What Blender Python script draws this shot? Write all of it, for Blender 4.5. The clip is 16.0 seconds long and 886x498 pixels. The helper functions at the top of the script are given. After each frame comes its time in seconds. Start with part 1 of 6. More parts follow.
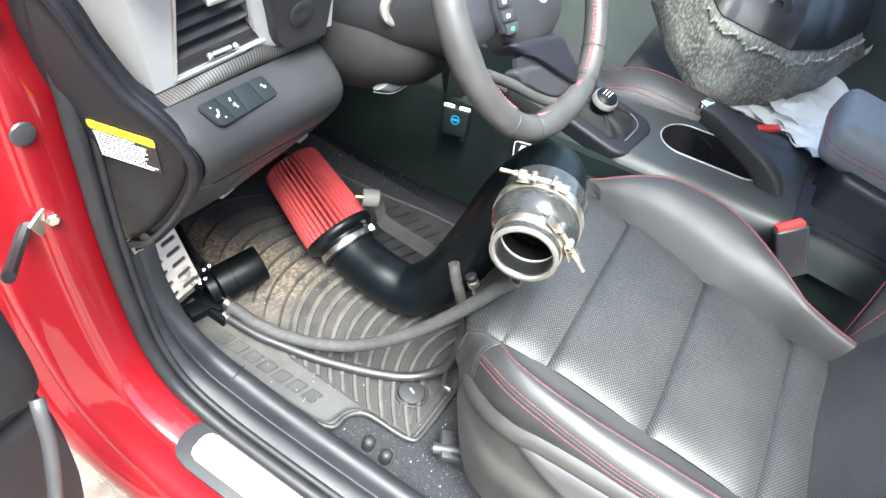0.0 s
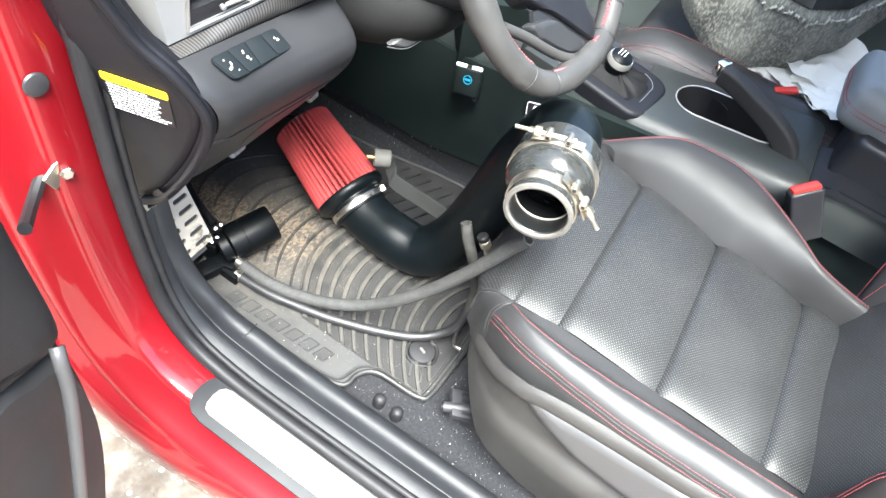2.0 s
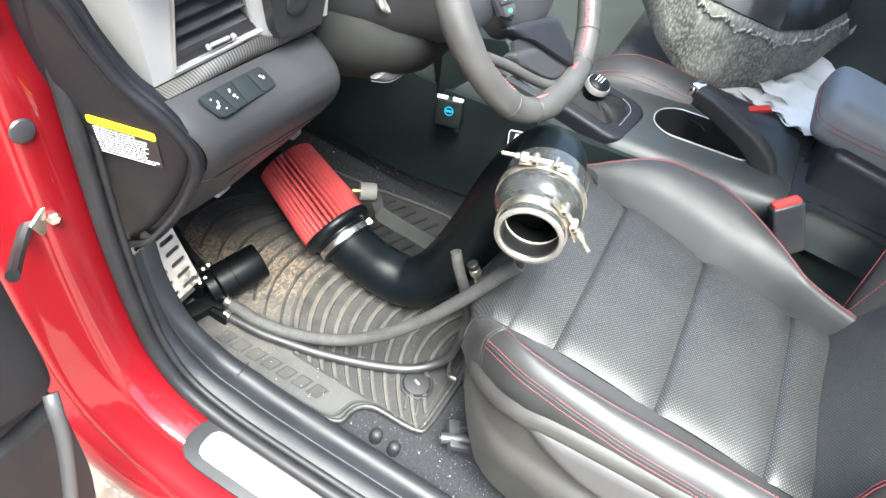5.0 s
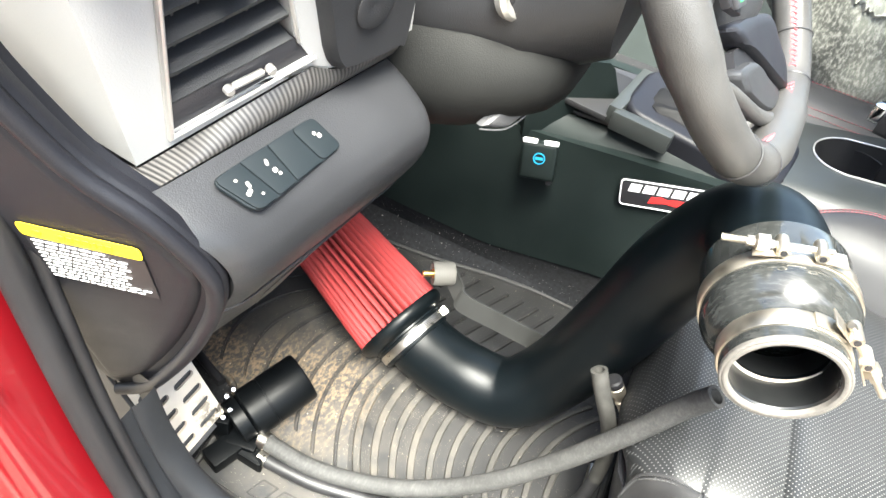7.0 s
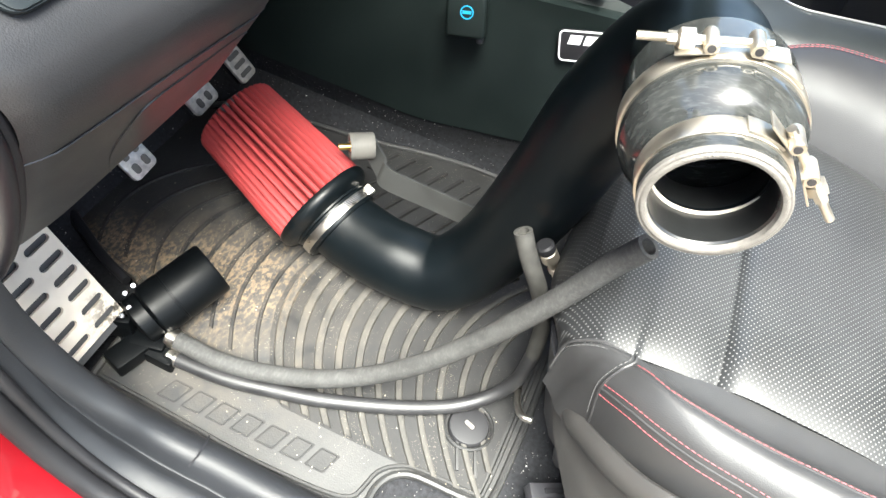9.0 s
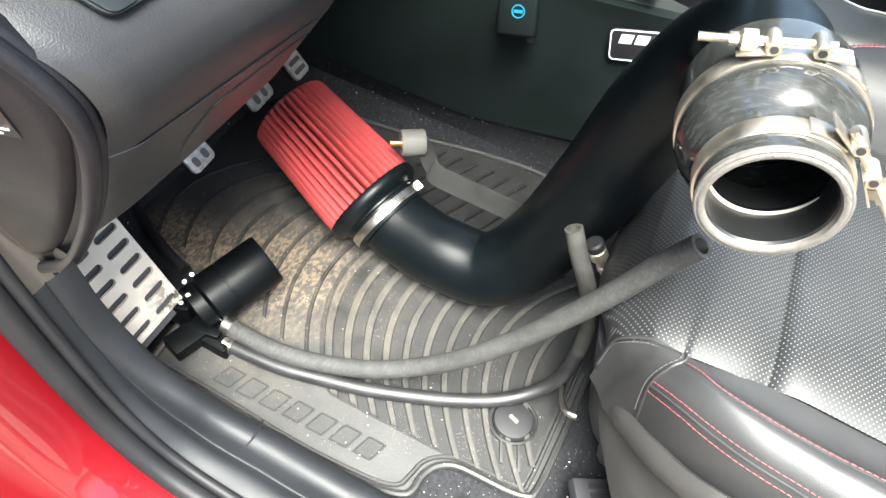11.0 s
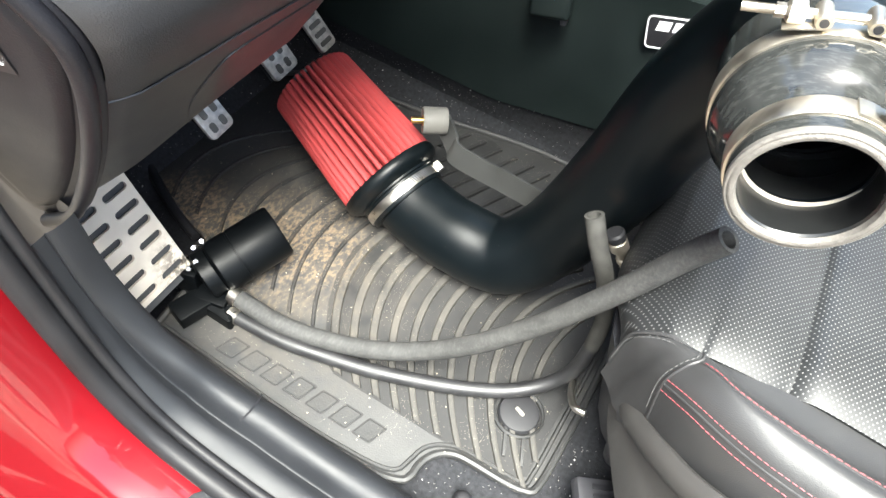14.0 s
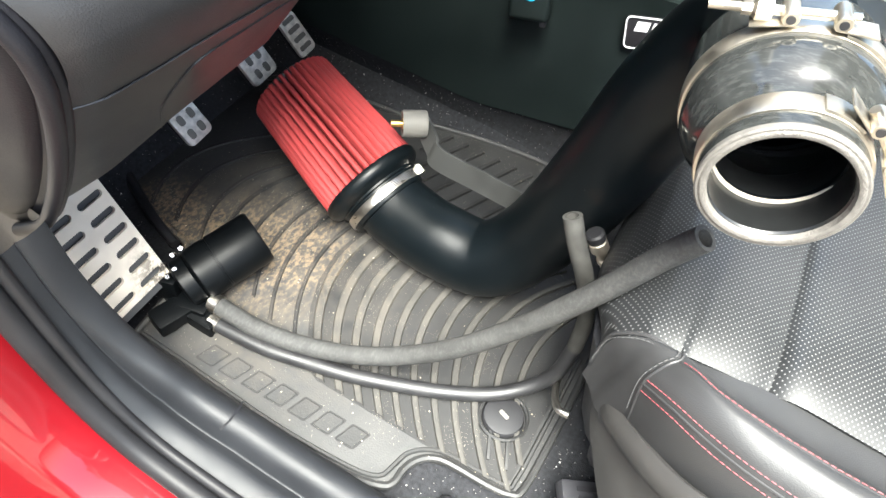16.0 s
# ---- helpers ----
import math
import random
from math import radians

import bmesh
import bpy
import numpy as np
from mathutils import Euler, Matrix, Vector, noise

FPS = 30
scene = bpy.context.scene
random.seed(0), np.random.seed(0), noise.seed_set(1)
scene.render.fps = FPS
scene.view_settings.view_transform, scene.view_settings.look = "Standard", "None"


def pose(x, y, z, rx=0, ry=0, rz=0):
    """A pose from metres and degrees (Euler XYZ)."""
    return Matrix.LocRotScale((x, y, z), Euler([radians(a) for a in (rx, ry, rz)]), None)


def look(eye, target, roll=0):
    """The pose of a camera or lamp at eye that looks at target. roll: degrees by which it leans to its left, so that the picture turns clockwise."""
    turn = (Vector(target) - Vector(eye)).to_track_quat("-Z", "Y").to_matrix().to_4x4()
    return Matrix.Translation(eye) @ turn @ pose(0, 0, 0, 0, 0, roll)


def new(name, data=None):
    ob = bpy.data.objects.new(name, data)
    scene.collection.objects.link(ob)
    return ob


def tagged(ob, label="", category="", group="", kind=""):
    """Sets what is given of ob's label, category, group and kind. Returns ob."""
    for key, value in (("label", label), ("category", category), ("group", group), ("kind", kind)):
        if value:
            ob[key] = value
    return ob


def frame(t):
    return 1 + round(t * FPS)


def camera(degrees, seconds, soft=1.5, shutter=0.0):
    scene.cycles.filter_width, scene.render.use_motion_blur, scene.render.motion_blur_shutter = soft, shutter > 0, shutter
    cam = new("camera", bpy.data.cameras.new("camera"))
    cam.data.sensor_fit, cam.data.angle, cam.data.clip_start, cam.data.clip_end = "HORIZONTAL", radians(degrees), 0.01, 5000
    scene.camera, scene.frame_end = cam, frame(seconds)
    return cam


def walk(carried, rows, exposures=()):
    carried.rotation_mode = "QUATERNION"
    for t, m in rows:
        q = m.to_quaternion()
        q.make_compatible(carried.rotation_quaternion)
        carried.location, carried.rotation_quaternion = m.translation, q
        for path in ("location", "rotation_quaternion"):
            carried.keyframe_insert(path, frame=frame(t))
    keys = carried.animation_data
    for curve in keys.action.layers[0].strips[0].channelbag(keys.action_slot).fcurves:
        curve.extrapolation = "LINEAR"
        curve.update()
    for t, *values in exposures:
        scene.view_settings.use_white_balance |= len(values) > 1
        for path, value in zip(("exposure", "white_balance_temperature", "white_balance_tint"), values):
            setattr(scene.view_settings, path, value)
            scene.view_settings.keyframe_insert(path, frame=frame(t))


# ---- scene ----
cam = camera(66.8, 16.0)
PATH = [
    (0, (-0.107, -0.138, 1.305), (1.209, 0.235, -0.155), 19.7),
    (0.5, (-0.089, -0.129, 1.294), (1.247, 0.159, -0.166), 22.0),
    (1, (-0.091, -0.108, 1.301), (1.241, 0.171, -0.164), 21.5),
    (1.5, (-0.093, -0.127, 1.287), (1.225, 0.166, -0.188), 20.3),
    (2, (-0.118, -0.138, 1.293), (1.133, 0.203, -0.229), 20.6),
    (2.5, (-0.131, -0.131, 1.308), (1.101, 0.26, -0.218), 19.5),
    (3, (-0.134, -0.128, 1.302), (1.125, 0.289, -0.196), 18.7),
    (3.5, (-0.128, -0.13, 1.295), (1.163, 0.278, -0.176), 18.5),
    (4, (-0.131, -0.126, 1.293), (1.174, 0.276, -0.168), 17.7),
    (4.2, (-0.131, -0.137, 1.293), (1.183, 0.267, -0.16), 17.5),
    (6.3, (-0.072, -0.021, 1.203), (1.268, 0.232, -0.259), 20.2),
    (6.5, (-0.035, 0.025, 1.172), (1.301, 0.331, -0.284), 18.3),
    (7, (0.086, 0.072, 1.09), (1.46, 0.499, -0.3), 13.5),
    (7.5, (0.148, 0.05, 1.053), (1.48, 0.42, -0.392), 13.2),
    (8, (0.163, 0.021, 1.021), (1.405, 0.38, -0.506), 11.2),
    (8.5, (0.162, 0.012, 1.001), (1.381, 0.368, -0.544), 12.4),
    (9, (0.144, 0.004, 1.003), (1.377, 0.272, -0.548), 13.9),
    (9.5, (0.133, 0.01, 1.013), (1.365, 0.334, -0.528), 12.6),
    (9.7, (0.127, 0.016, 1.016), (1.356, 0.347, -0.526), 12.2),
    (12, (0.137, 0.003, 0.994), (1.291, 0.401, -0.591), 11.9),
    (12.5, (0.142, -0.003, 0.986), (1.292, 0.42, -0.594), 12.3),
    (13, (0.139, 0.002, 0.987), (1.274, 0.437, -0.601), 11.9),
    (13.5, (0.14, 0.003, 0.986), (1.275, 0.426, -0.605), 12.2),
    (14, (0.139, 0.004, 0.984), (1.278, 0.418, -0.607), 12.7),
    (14.5, (0.138, 0.003, 0.98), (1.284, 0.41, -0.608), 13.5),
    (15, (0.142, -0.001, 0.98), (1.288, 0.406, -0.607), 13.0),
    (15.5, (0.144, -0.002, 0.979), (1.297, 0.392, -0.607), 13.0),
    (16, (0.146, -0.005, 0.982), (1.306, 0.391, -0.598), 12.7),
]
walk(cam, [(t, look(eye, target, roll)) for t, eye, target, roll in PATH],
     [(0, 2.70, 6000, 4), (1.2, 2.72, 6000, 4), (2.5, 2.74, 6120, 4), (4.2, 2.74, 6120, 4), (6.5, 2.76, 6350, 3), (7.0, 3.12, 6450, 3), (7.5, 3.21, 6500, 3), (8.0, 3.11, 6450, 3), (8.5, 3.00, 6400, 3), (9.0, 2.89, 6350, 3), (9.7, 2.82, 6300, 3), (12, 2.75, 6300, 3), (16, 2.75, 6300, 3)])

# ---- world and light ----
world = bpy.data.worlds.new("sky")
scene.world = world
world.use_nodes = True
wn = world.node_tree
sky = wn.nodes.new("ShaderNodeTexSky")
sky.sky_type, sky.sun_disc = "NISHITA", False
sky.sun_elevation, sky.sun_rotation = radians(68), radians(249)
sky.air_density, sky.dust_density, sky.ozone_density = 1.0, 4.0, 0.0
wn.links.new(sky.outputs[0], wn.nodes["Background"].inputs[0])
wn.nodes["Background"].inputs[1].default_value = 0.14
sun = new("sun", bpy.data.lights.new("sun", "SUN"))
sun.data.energy, sun.data.angle, sun.data.color = 5.6, radians(36), (1.0, 0.96, 0.9)
sun.matrix_world = look((-2.0, -0.75, 5.2), (0, 0, 0))
scene.view_settings.use_white_balance = True
scene.view_settings.white_balance_temperature, scene.view_settings.white_balance_tint = 6500, 3


# ---- materials ----
def material(name, colour, rough=0.5, metal=0.0, grain=0.0, grain_scale=400.0, mottle=0.12, mottle_scale=9.0,
             coat=0.0, bump=None, specular=0.5, sheen=0.0):
    """A principled surface with mottling at a large scale and a fine bump at a small one."""
    m = bpy.data.materials.new(name)
    m.use_nodes = True
    nt = m.node_tree
    b = nt.nodes["Principled BSDF"]
    b.inputs["Roughness"].default_value = rough
    b.inputs["Metallic"].default_value = metal
    b.inputs["Coat Weight"].default_value = coat
    b.inputs["Coat Roughness"].default_value = 0.04
    b.inputs["Specular IOR Level"].default_value = specular
    b.inputs["Sheen Weight"].default_value = sheen
    tc = nt.nodes.new("ShaderNodeTexCoord")
    n1 = nt.nodes.new("ShaderNodeTexNoise")
    n1.inputs["Scale"].default_value, n1.inputs["Detail"].default_value = mottle_scale, 6
    nt.links.new(tc.outputs["Object"], n1.inputs["Vector"])
    ramp = nt.nodes.new("ShaderNodeMapRange")
    ramp.inputs[1].default_value, ramp.inputs[2].default_value = 0.3, 0.7
    ramp.inputs[3].default_value, ramp.inputs[4].default_value = 1 - mottle, 1 + mottle
    nt.links.new(n1.outputs["Fac"], ramp.inputs[0])
    mul = nt.nodes.new("ShaderNodeVectorMath")
    mul.operation = "SCALE"
    mul.inputs[0].default_value = colour
    nt.links.new(ramp.outputs[0], mul.inputs["Scale"])
    nt.links.new(mul.outputs[0], b.inputs["Base Color"])
    rr = nt.nodes.new("ShaderNodeMapRange")
    rr.inputs[1].default_value, rr.inputs[2].default_value = 0.3, 0.7
    rr.inputs[3].default_value, rr.inputs[4].default_value = max(0.02, rough - 0.08), min(1.0, rough + 0.08)
    nt.links.new(n1.outputs["Fac"], rr.inputs[0])
    nt.links.new(rr.outputs[0], b.inputs["Roughness"])
    if grain:
        n2 = nt.nodes.new("ShaderNodeTexVoronoi" if bump == "leather" else "ShaderNodeTexNoise")
        n2.inputs["Scale"].default_value = grain_scale
        nt.links.new(tc.outputs["Object"], n2.inputs["Vector"])
        bp = nt.nodes.new("ShaderNodeBump")
        bp.inputs["Strength"].default_value, bp.inputs["Distance"].default_value = grain, 0.0006
        nt.links.new(n2.outputs[0], bp.inputs["Height"])
        nt.links.new(bp.outputs[0], b.inputs["Normal"])
    return m


M = {}
M["red"] = material("red_paint", (0.165, 0.003, 0.007), 0.45, 0.0, 0.0, 900, 0.06, 4, coat=1.0, specular=0.2)
M["black_plastic"] = material("black_plastic", (0.02, 0.02, 0.023), 0.42, 0, 0.35, 900, 0.12, 12)
M["dash"] = material("dash_plastic", (0.018, 0.0185, 0.0205), 0.44, 0, 0.4, 900, 0.1, 10, specular=0.36)
M["column_plastic"] = material("matt_column_plastic", (0.010, 0.0102, 0.0098), 0.68, 0, 0.4, 900, 0.15, 10, specular=0.12)
M["dash_light"] = material("pale_dash_plastic", (0.27, 0.268, 0.265), 0.5, 0, 0.3, 900, 0.06, 10)
M["leather"] = material("black_leather", (0.025, 0.025, 0.026), 0.47, 0, 0.2, 1300, 0.12, 14, bump="leather", specular=0.4)
M["rubber"] = material("black_rubber", (0.012, 0.012, 0.0135), 0.55, 0, 0.2, 700, 0.2, 20, specular=0.3)
M["hose"] = material("dusty_rubber_hose", (0.029, 0.029, 0.0285), 0.7, 0, 0.6, 1100, 0.25, 90, specular=0.35)
M["carpet"] = material("black_carpet", (0.013, 0.0135, 0.0155), 0.95, 0, 1.0, 600, 0.5, 200, sheen=0.08, specular=0.2)
M["pipe"] = material("black_powder_coat", (0.0018, 0.0030, 0.0038), 0.36, 0, 0.1, 1200, 0.15, 12, specular=0.2)
M["sill"] = material("grained_sill_plastic", (0.0115, 0.0125, 0.0148), 0.52, 0, 0.3, 1300, 0.15, 14, bump="leather", specular=0.38)
M["pedal"] = material("worn_pedal_steel", (0.6, 0.57, 0.52), 0.45, 0.7, 0.2, 500, 0.3, 120)
M["silicone_dark"] = material("dark_silicone", (0.006, 0.0064, 0.0066), 0.35, 0, 0.1, 300, 0.15, 40)
M["steel"] = material("steel", (0.55, 0.52, 0.47), 0.33, 1.0, 0.1, 500, 0.2, 60)
M["can"] = material("black_anodised", (0.0014, 0.0018, 0.0022), 0.42, 0, 0.1, 900, 0.15, 20, specular=0.13)
M["hose_pale"] = material("pale_dusty_hose", (0.036, 0.035, 0.032), 0.75, 0, 0.5, 900, 0.3, 80, specular=0.3)
M["door_panel"] = material("soft_door_plastic", (0.021, 0.0205, 0.021), 0.6, 0, 0.4, 900, 0.1, 12, specular=0.3)
M["scuff"] = material("brushed_scuff_plate", (0.22, 0.205, 0.175), 0.6, 0.3, 0.15, 500, 0.12, 60)
# armrest leather lightened in colour to make up for light the roof blocks
M["arm_leather"] = material("lightened_armrest_leather", (0.16, 0.165, 0.165), 0.5, 0, 0.25, 1500, 0.1, 14, bump="leather")
M["far_panel"] = material("grey_far_panel", (0.062, 0.076, 0.074), 0.7, 0, 0.3, 700, 0.15, 8)
M["sky_blocker"] = material("dark_plaster", (0.1, 0.095, 0.085), 0.9, 0, 0.8, 80, 0.25, 3)
M["lever"] = material("grey_lever_plastic", (0.05, 0.05, 0.052), 0.45, 0, 0.3, 900, 0.08, 12)
M["brushed"] = material("brushed_plate", (0.60, 0.54, 0.46), 0.45, 0.25, 0.1, 500, 0.08, 40)
M["clamp"] = material("zinc_plated_steel", (0.52, 0.475, 0.40), 0.42, 1.0, 0.1, 500, 0.15, 60)
M["silver"] = material("satin_silver", (0.62, 0.6, 0.57), 0.38, 0.8, 0.05, 500, 0.05, 30)
M["silicone"] = material("grey_silicone", (0.017, 0.018, 0.0175), 0.12, 0, 0.04, 300, 0.2, 60)
M["red_filter"] = material("red_cotton_gauze", (0.30, 0.030, 0.030), 0.85, 0, 0.5, 900, 0.15, 30)
M["yellow"] = material("yellow_print", (0.85, 0.62, 0.02), 0.45, mottle=0.03)
M["ochre"] = material("ochre_print", (0.36, 0.25, 0.01), 0.45, mottle=0.03)
M["black_print"] = material("black_print", (0.012, 0.012, 0.014), 0.4, mottle=0.05)
M["white_print"] = material("white_print", (0.75, 0.75, 0.75), 0.5, mottle=0.04)
M["icon"] = material("grey_icon_print", (0.3, 0.29, 0.27), 0.6, mottle=0.05)
M["red_print"] = material("red_print", (0.55, 0.02, 0.02), 0.45, mottle=0.05)
M["blue_print"] = material("blue_print", (0.02, 0.3, 0.5), 0.45, mottle=0.05)
M["red_thread"] = material("red_thread", (0.26, 0.055, 0.065), 0.7, mottle=0.2, mottle_scale=300)
M["felt"] = material("grey_felt", (0.11, 0.112, 0.092), 0.95, 0, 1.0, 250, 0.6, 12, sheen=0.1)
M["paper"] = material("white_paper", (0.78, 0.77, 0.7), 0.7, mottle=0.06)
M["brass"] = material("brass", (0.65, 0.45, 0.15), 0.3, 1.0)
M["grey_rubber"] = material("grey_rubber", (0.10, 0.095, 0.085), 0.7, mottle=0.15, mottle_scale=60)
M["ground"] = material("dusty_ground", (0.17, 0.15, 0.125), 0.95, 0, 1.0, 60, 0.35, 30)
M["mat"] = material("dusty_rubber_mat", (0.0125, 0.0128, 0.0132), 0.6, 0, 0.4, 500, 0.3, 25)
M["carbon"] = material("carbon_weave", (0.009, 0.0085, 0.0085), 0.35, 0, 0, mottle=0.2)
M["headliner"] = material("grey_headliner", (0.35, 0.35, 0.34), 0.95, mottle=0.05)
M["grey_edge"] = material("pale_silicone_edge", (0.085, 0.079, 0.071), 0.62, 0, 0.9, 900, 0.18, 260)
M["hose_black"] = material("black_hose", (0.012, 0.012, 0.013), 0.5, 0, 0.2, 500, 0.25, 40)
M["buckle_red"] = material("red_button", (0.6, 0.04, 0.03), 0.4, mottle=0.05)
M["end_panel"] = material("dark_grained_plastic", (0.0075, 0.0078, 0.0105), 0.48, 0, 0.4, 900, 0.1, 12, specular=0.28)
M["switch"] = material("switch_black", (0.006, 0.009, 0.011), 0.55, mottle=0.06, specular=0.25)
M["wheel_leather"] = material("worn_wheel_leather", (0.036, 0.035, 0.034), 0.45, 0, 0.3, 1200, 0.15, 30, bump="leather")
M["green_print"] = material("green_print", (0.05, 0.5, 0.12), 0.4, mottle=0.05)
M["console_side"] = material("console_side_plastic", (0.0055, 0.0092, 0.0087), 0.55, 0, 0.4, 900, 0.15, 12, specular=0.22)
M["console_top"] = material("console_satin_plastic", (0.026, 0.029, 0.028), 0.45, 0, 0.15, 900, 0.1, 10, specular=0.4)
M["well"] = material("black_well_rubber", (0.006, 0.006, 0.007), 0.6)
M["chrome"] = material("chrome", (0.8, 0.8, 0.8), 0.12, 1.0, mottle=0.03)
M["felt_pale"] = material("pale_frayed_felt", (0.42, 0.41, 0.35), 0.95, 0, 1.0, 300, 0.3, 60)
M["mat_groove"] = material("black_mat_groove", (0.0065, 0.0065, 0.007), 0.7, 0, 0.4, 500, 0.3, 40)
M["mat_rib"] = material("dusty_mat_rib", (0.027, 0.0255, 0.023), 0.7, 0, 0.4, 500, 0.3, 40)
M["perforated_back"] = material("perforated_back_leather", (0.03, 0.031, 0.032), 0.45, 0, 0.3, 700, 0.1, 14)
M["grey_thread"] = material("grey_thread", (0.07, 0.07, 0.07), 0.7, mottle=0.2, mottle_scale=300)
M["shield"] = material("grained_shield_plastic", (0.032, 0.031, 0.030), 0.44, 0, 0.3, 1500, 0.12, 14, bump="leather", specular=0.45)
M["liner_plastic"] = material("scratched_liner_plastic", (0.02, 0.021, 0.02), 0.45, 0, 0.3, 300, 0.3, 30)
M["gaiter"] = material("gaiter_leather", (0.008, 0.008, 0.0085), 0.6, 0, 0.3, 900, 0.15, 20, bump="leather", specular=0.15)
M["bracket"] = material("rough_bracket_coat", (0.022, 0.0225, 0.0215), 0.6, 0, 0.6, 700, 0.2, 40)
M["perforated"] = material("perforated_leather", (0.0125, 0.0132, 0.014), 0.45, 0, 0.15, 700, 0.1, 14, specular=0.38)


def nodes_of(m):
    return m.node_tree, m.node_tree.nodes["Principled BSDF"]


def math_node(nt, op, a, b=None, clamp=False):
    n = nt.nodes.new("ShaderNodeMath")
    n.operation, n.use_clamp = op, clamp
    for i, v in enumerate((a, b)):
        if v is None:
            continue
        if isinstance(v, (int, float)):
            n.inputs[i].default_value = v
        else:
            nt.links.new(v, n.inputs[i])
    return n.outputs[0]


def mix_in(m, factor, colour, rough=None):
    """Lays a second colour over a material's own, where factor says."""
    nt, b = nodes_of(m)
    old = b.inputs["Base Color"].links[0].from_socket
    mix = nt.nodes.new("ShaderNodeMix")
    mix.data_type = "RGBA"
    nt.links.new(factor, mix.inputs[0])
    nt.links.new(old, mix.inputs[6])
    mix.inputs[7].default_value = (*colour, 1)
    nt.links.new(mix.outputs[2], b.inputs["Base Color"])
    if rough is not None:
        old = b.inputs["Roughness"].links[0].from_socket
        mr = nt.nodes.new("ShaderNodeMix")
        nt.links.new(factor, mr.inputs[0])
        nt.links.new(old, mr.inputs[2])
        mr.inputs[3].default_value = rough
        nt.links.new(mr.outputs[0], b.inputs["Roughness"])


def coords(nt, scale=(1, 1, 1), turn=(0, 0, 0)):
    tc, mp = nt.nodes.new("ShaderNodeTexCoord"), nt.nodes.new("ShaderNodeMapping")
    nt.links.new(tc.outputs["Object"], mp.inputs[0])
    mp.inputs["Scale"].default_value, mp.inputs["Rotation"].default_value = scale, turn
    return mp.outputs[0]


def noise_mask(m, scale, low, high, detail=6.0, stretch=(1, 1, 1)):
    """A noise cut to 0..1 between low and high."""
    nt, b = nodes_of(m)
    n = nt.nodes.new("ShaderNodeTexNoise")
    n.inputs["Scale"].default_value, n.inputs["Detail"].default_value, n.inputs["Roughness"].default_value = scale, detail, 0.65
    nt.links.new(coords(nt, stretch), n.inputs["Vector"])
    r = nt.nodes.new("ShaderNodeMapRange")
    r.inputs[1].default_value, r.inputs[2].default_value = low, high
    nt.links.new(n.outputs["Fac"], r.inputs[0])
    return r.outputs[0]


def specks(m, scale, size, colour, share=0.3):
    """Grains scattered over a material."""
    nt, b = nodes_of(m)
    v = nt.nodes.new("ShaderNodeTexVoronoi")
    v.inputs["Scale"].default_value = scale
    nt.links.new(coords(nt), v.inputs["Vector"])
    near = math_node(nt, "LESS_THAN", v.outputs["Distance"], size)
    pick = nt.nodes.new("ShaderNodeSeparateColor")
    nt.links.new(v.outputs["Color"], pick.inputs[0])
    some = math_node(nt, "LESS_THAN", pick.outputs[0], share)
    mix_in(m, math_node(nt, "MULTIPLY", near, some), colour, 0.9)


def spot(m, centre, reach):
    """1 at a place, fading to 0 at reach."""
    nt, b = nodes_of(m)
    tc = nt.nodes.new("ShaderNodeTexCoord")
    d = nt.nodes.new("ShaderNodeVectorMath")
    d.operation = "DISTANCE"
    nt.links.new(tc.outputs["Object"], d.inputs[0])
    d.inputs[1].default_value = centre
    r = nt.nodes.new("ShaderNodeMapRange")
    r.inputs[1].default_value, r.inputs[2].default_value = reach, reach * 0.25
    nt.links.new(d.outputs["Value"], r.inputs[0])
    return r.outputs[0]


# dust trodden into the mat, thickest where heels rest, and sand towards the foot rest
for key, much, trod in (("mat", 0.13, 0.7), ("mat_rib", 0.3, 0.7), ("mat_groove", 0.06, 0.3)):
    m = M[key]
    nt, b = nodes_of(m)
    mix_in(m, math_node(nt, "MULTIPLY", noise_mask(m, 22, 0.42, 0.7, 9), 0.5 * much), (0.088, 0.080, 0.068), 0.85)
    mix_in(m, math_node(nt, "MULTIPLY", noise_mask(m, 120, 0.52, 0.66, 9, (1, 2.5, 1)), 0.5 * much), (0.104, 0.095, 0.082), 0.85)
    heel = math_node(nt, "MULTIPLY", spot(m, (0.55, 0.33, 0.265), 0.24), noise_mask(m, 40, 0.4, 0.6, 10))
    mix_in(m, math_node(nt, "MULTIPLY", heel, trod), (0.064, 0.055, 0.044), 0.9)
    for centre, reach in (((0.515, 0.50, 0.265), 0.075), ((0.50, 0.44, 0.265), 0.07), ((0.54, 0.36, 0.265), 0.12), ((0.565, 0.33, 0.265), 0.08), ((0.525, 0.52, 0.265), 0.06), ((0.55, 0.41, 0.265), 0.06)):
        sand = math_node(nt, "MULTIPLY", spot(m, centre, reach), noise_mask(m, 130, 0.45, 0.64, 15, (1, 1.6, 1)))
        mix_in(m, math_node(nt, "MULTIPLY", sand, 0.65 if key != "mat_groove" else 0.1), (0.18, 0.13, 0.08), 0.95)
    v = nt.nodes.new("ShaderNodeTexVoronoi")
    v.inputs["Scale"].default_value = 720
    nt.links.new(coords(nt), v.inputs["Vector"])
    grit = math_node(nt, "LESS_THAN", v.outputs["Distance"], 0.2)
    pick = nt.nodes.new("ShaderNodeSeparateColor")
    nt.links.new(v.outputs["Color"], pick.inputs[0])
    grit = math_node(nt, "MULTIPLY", grit, math_node(nt, "LESS_THAN", pick.outputs[0], math_node(nt, "MULTIPLY", noise_mask(m, 28, 0.45, 0.75, 8), 0.75 if key == "mat_groove" else 0.4)))
    mix_in(m, grit, (0.3, 0.27, 0.22), 0.9)
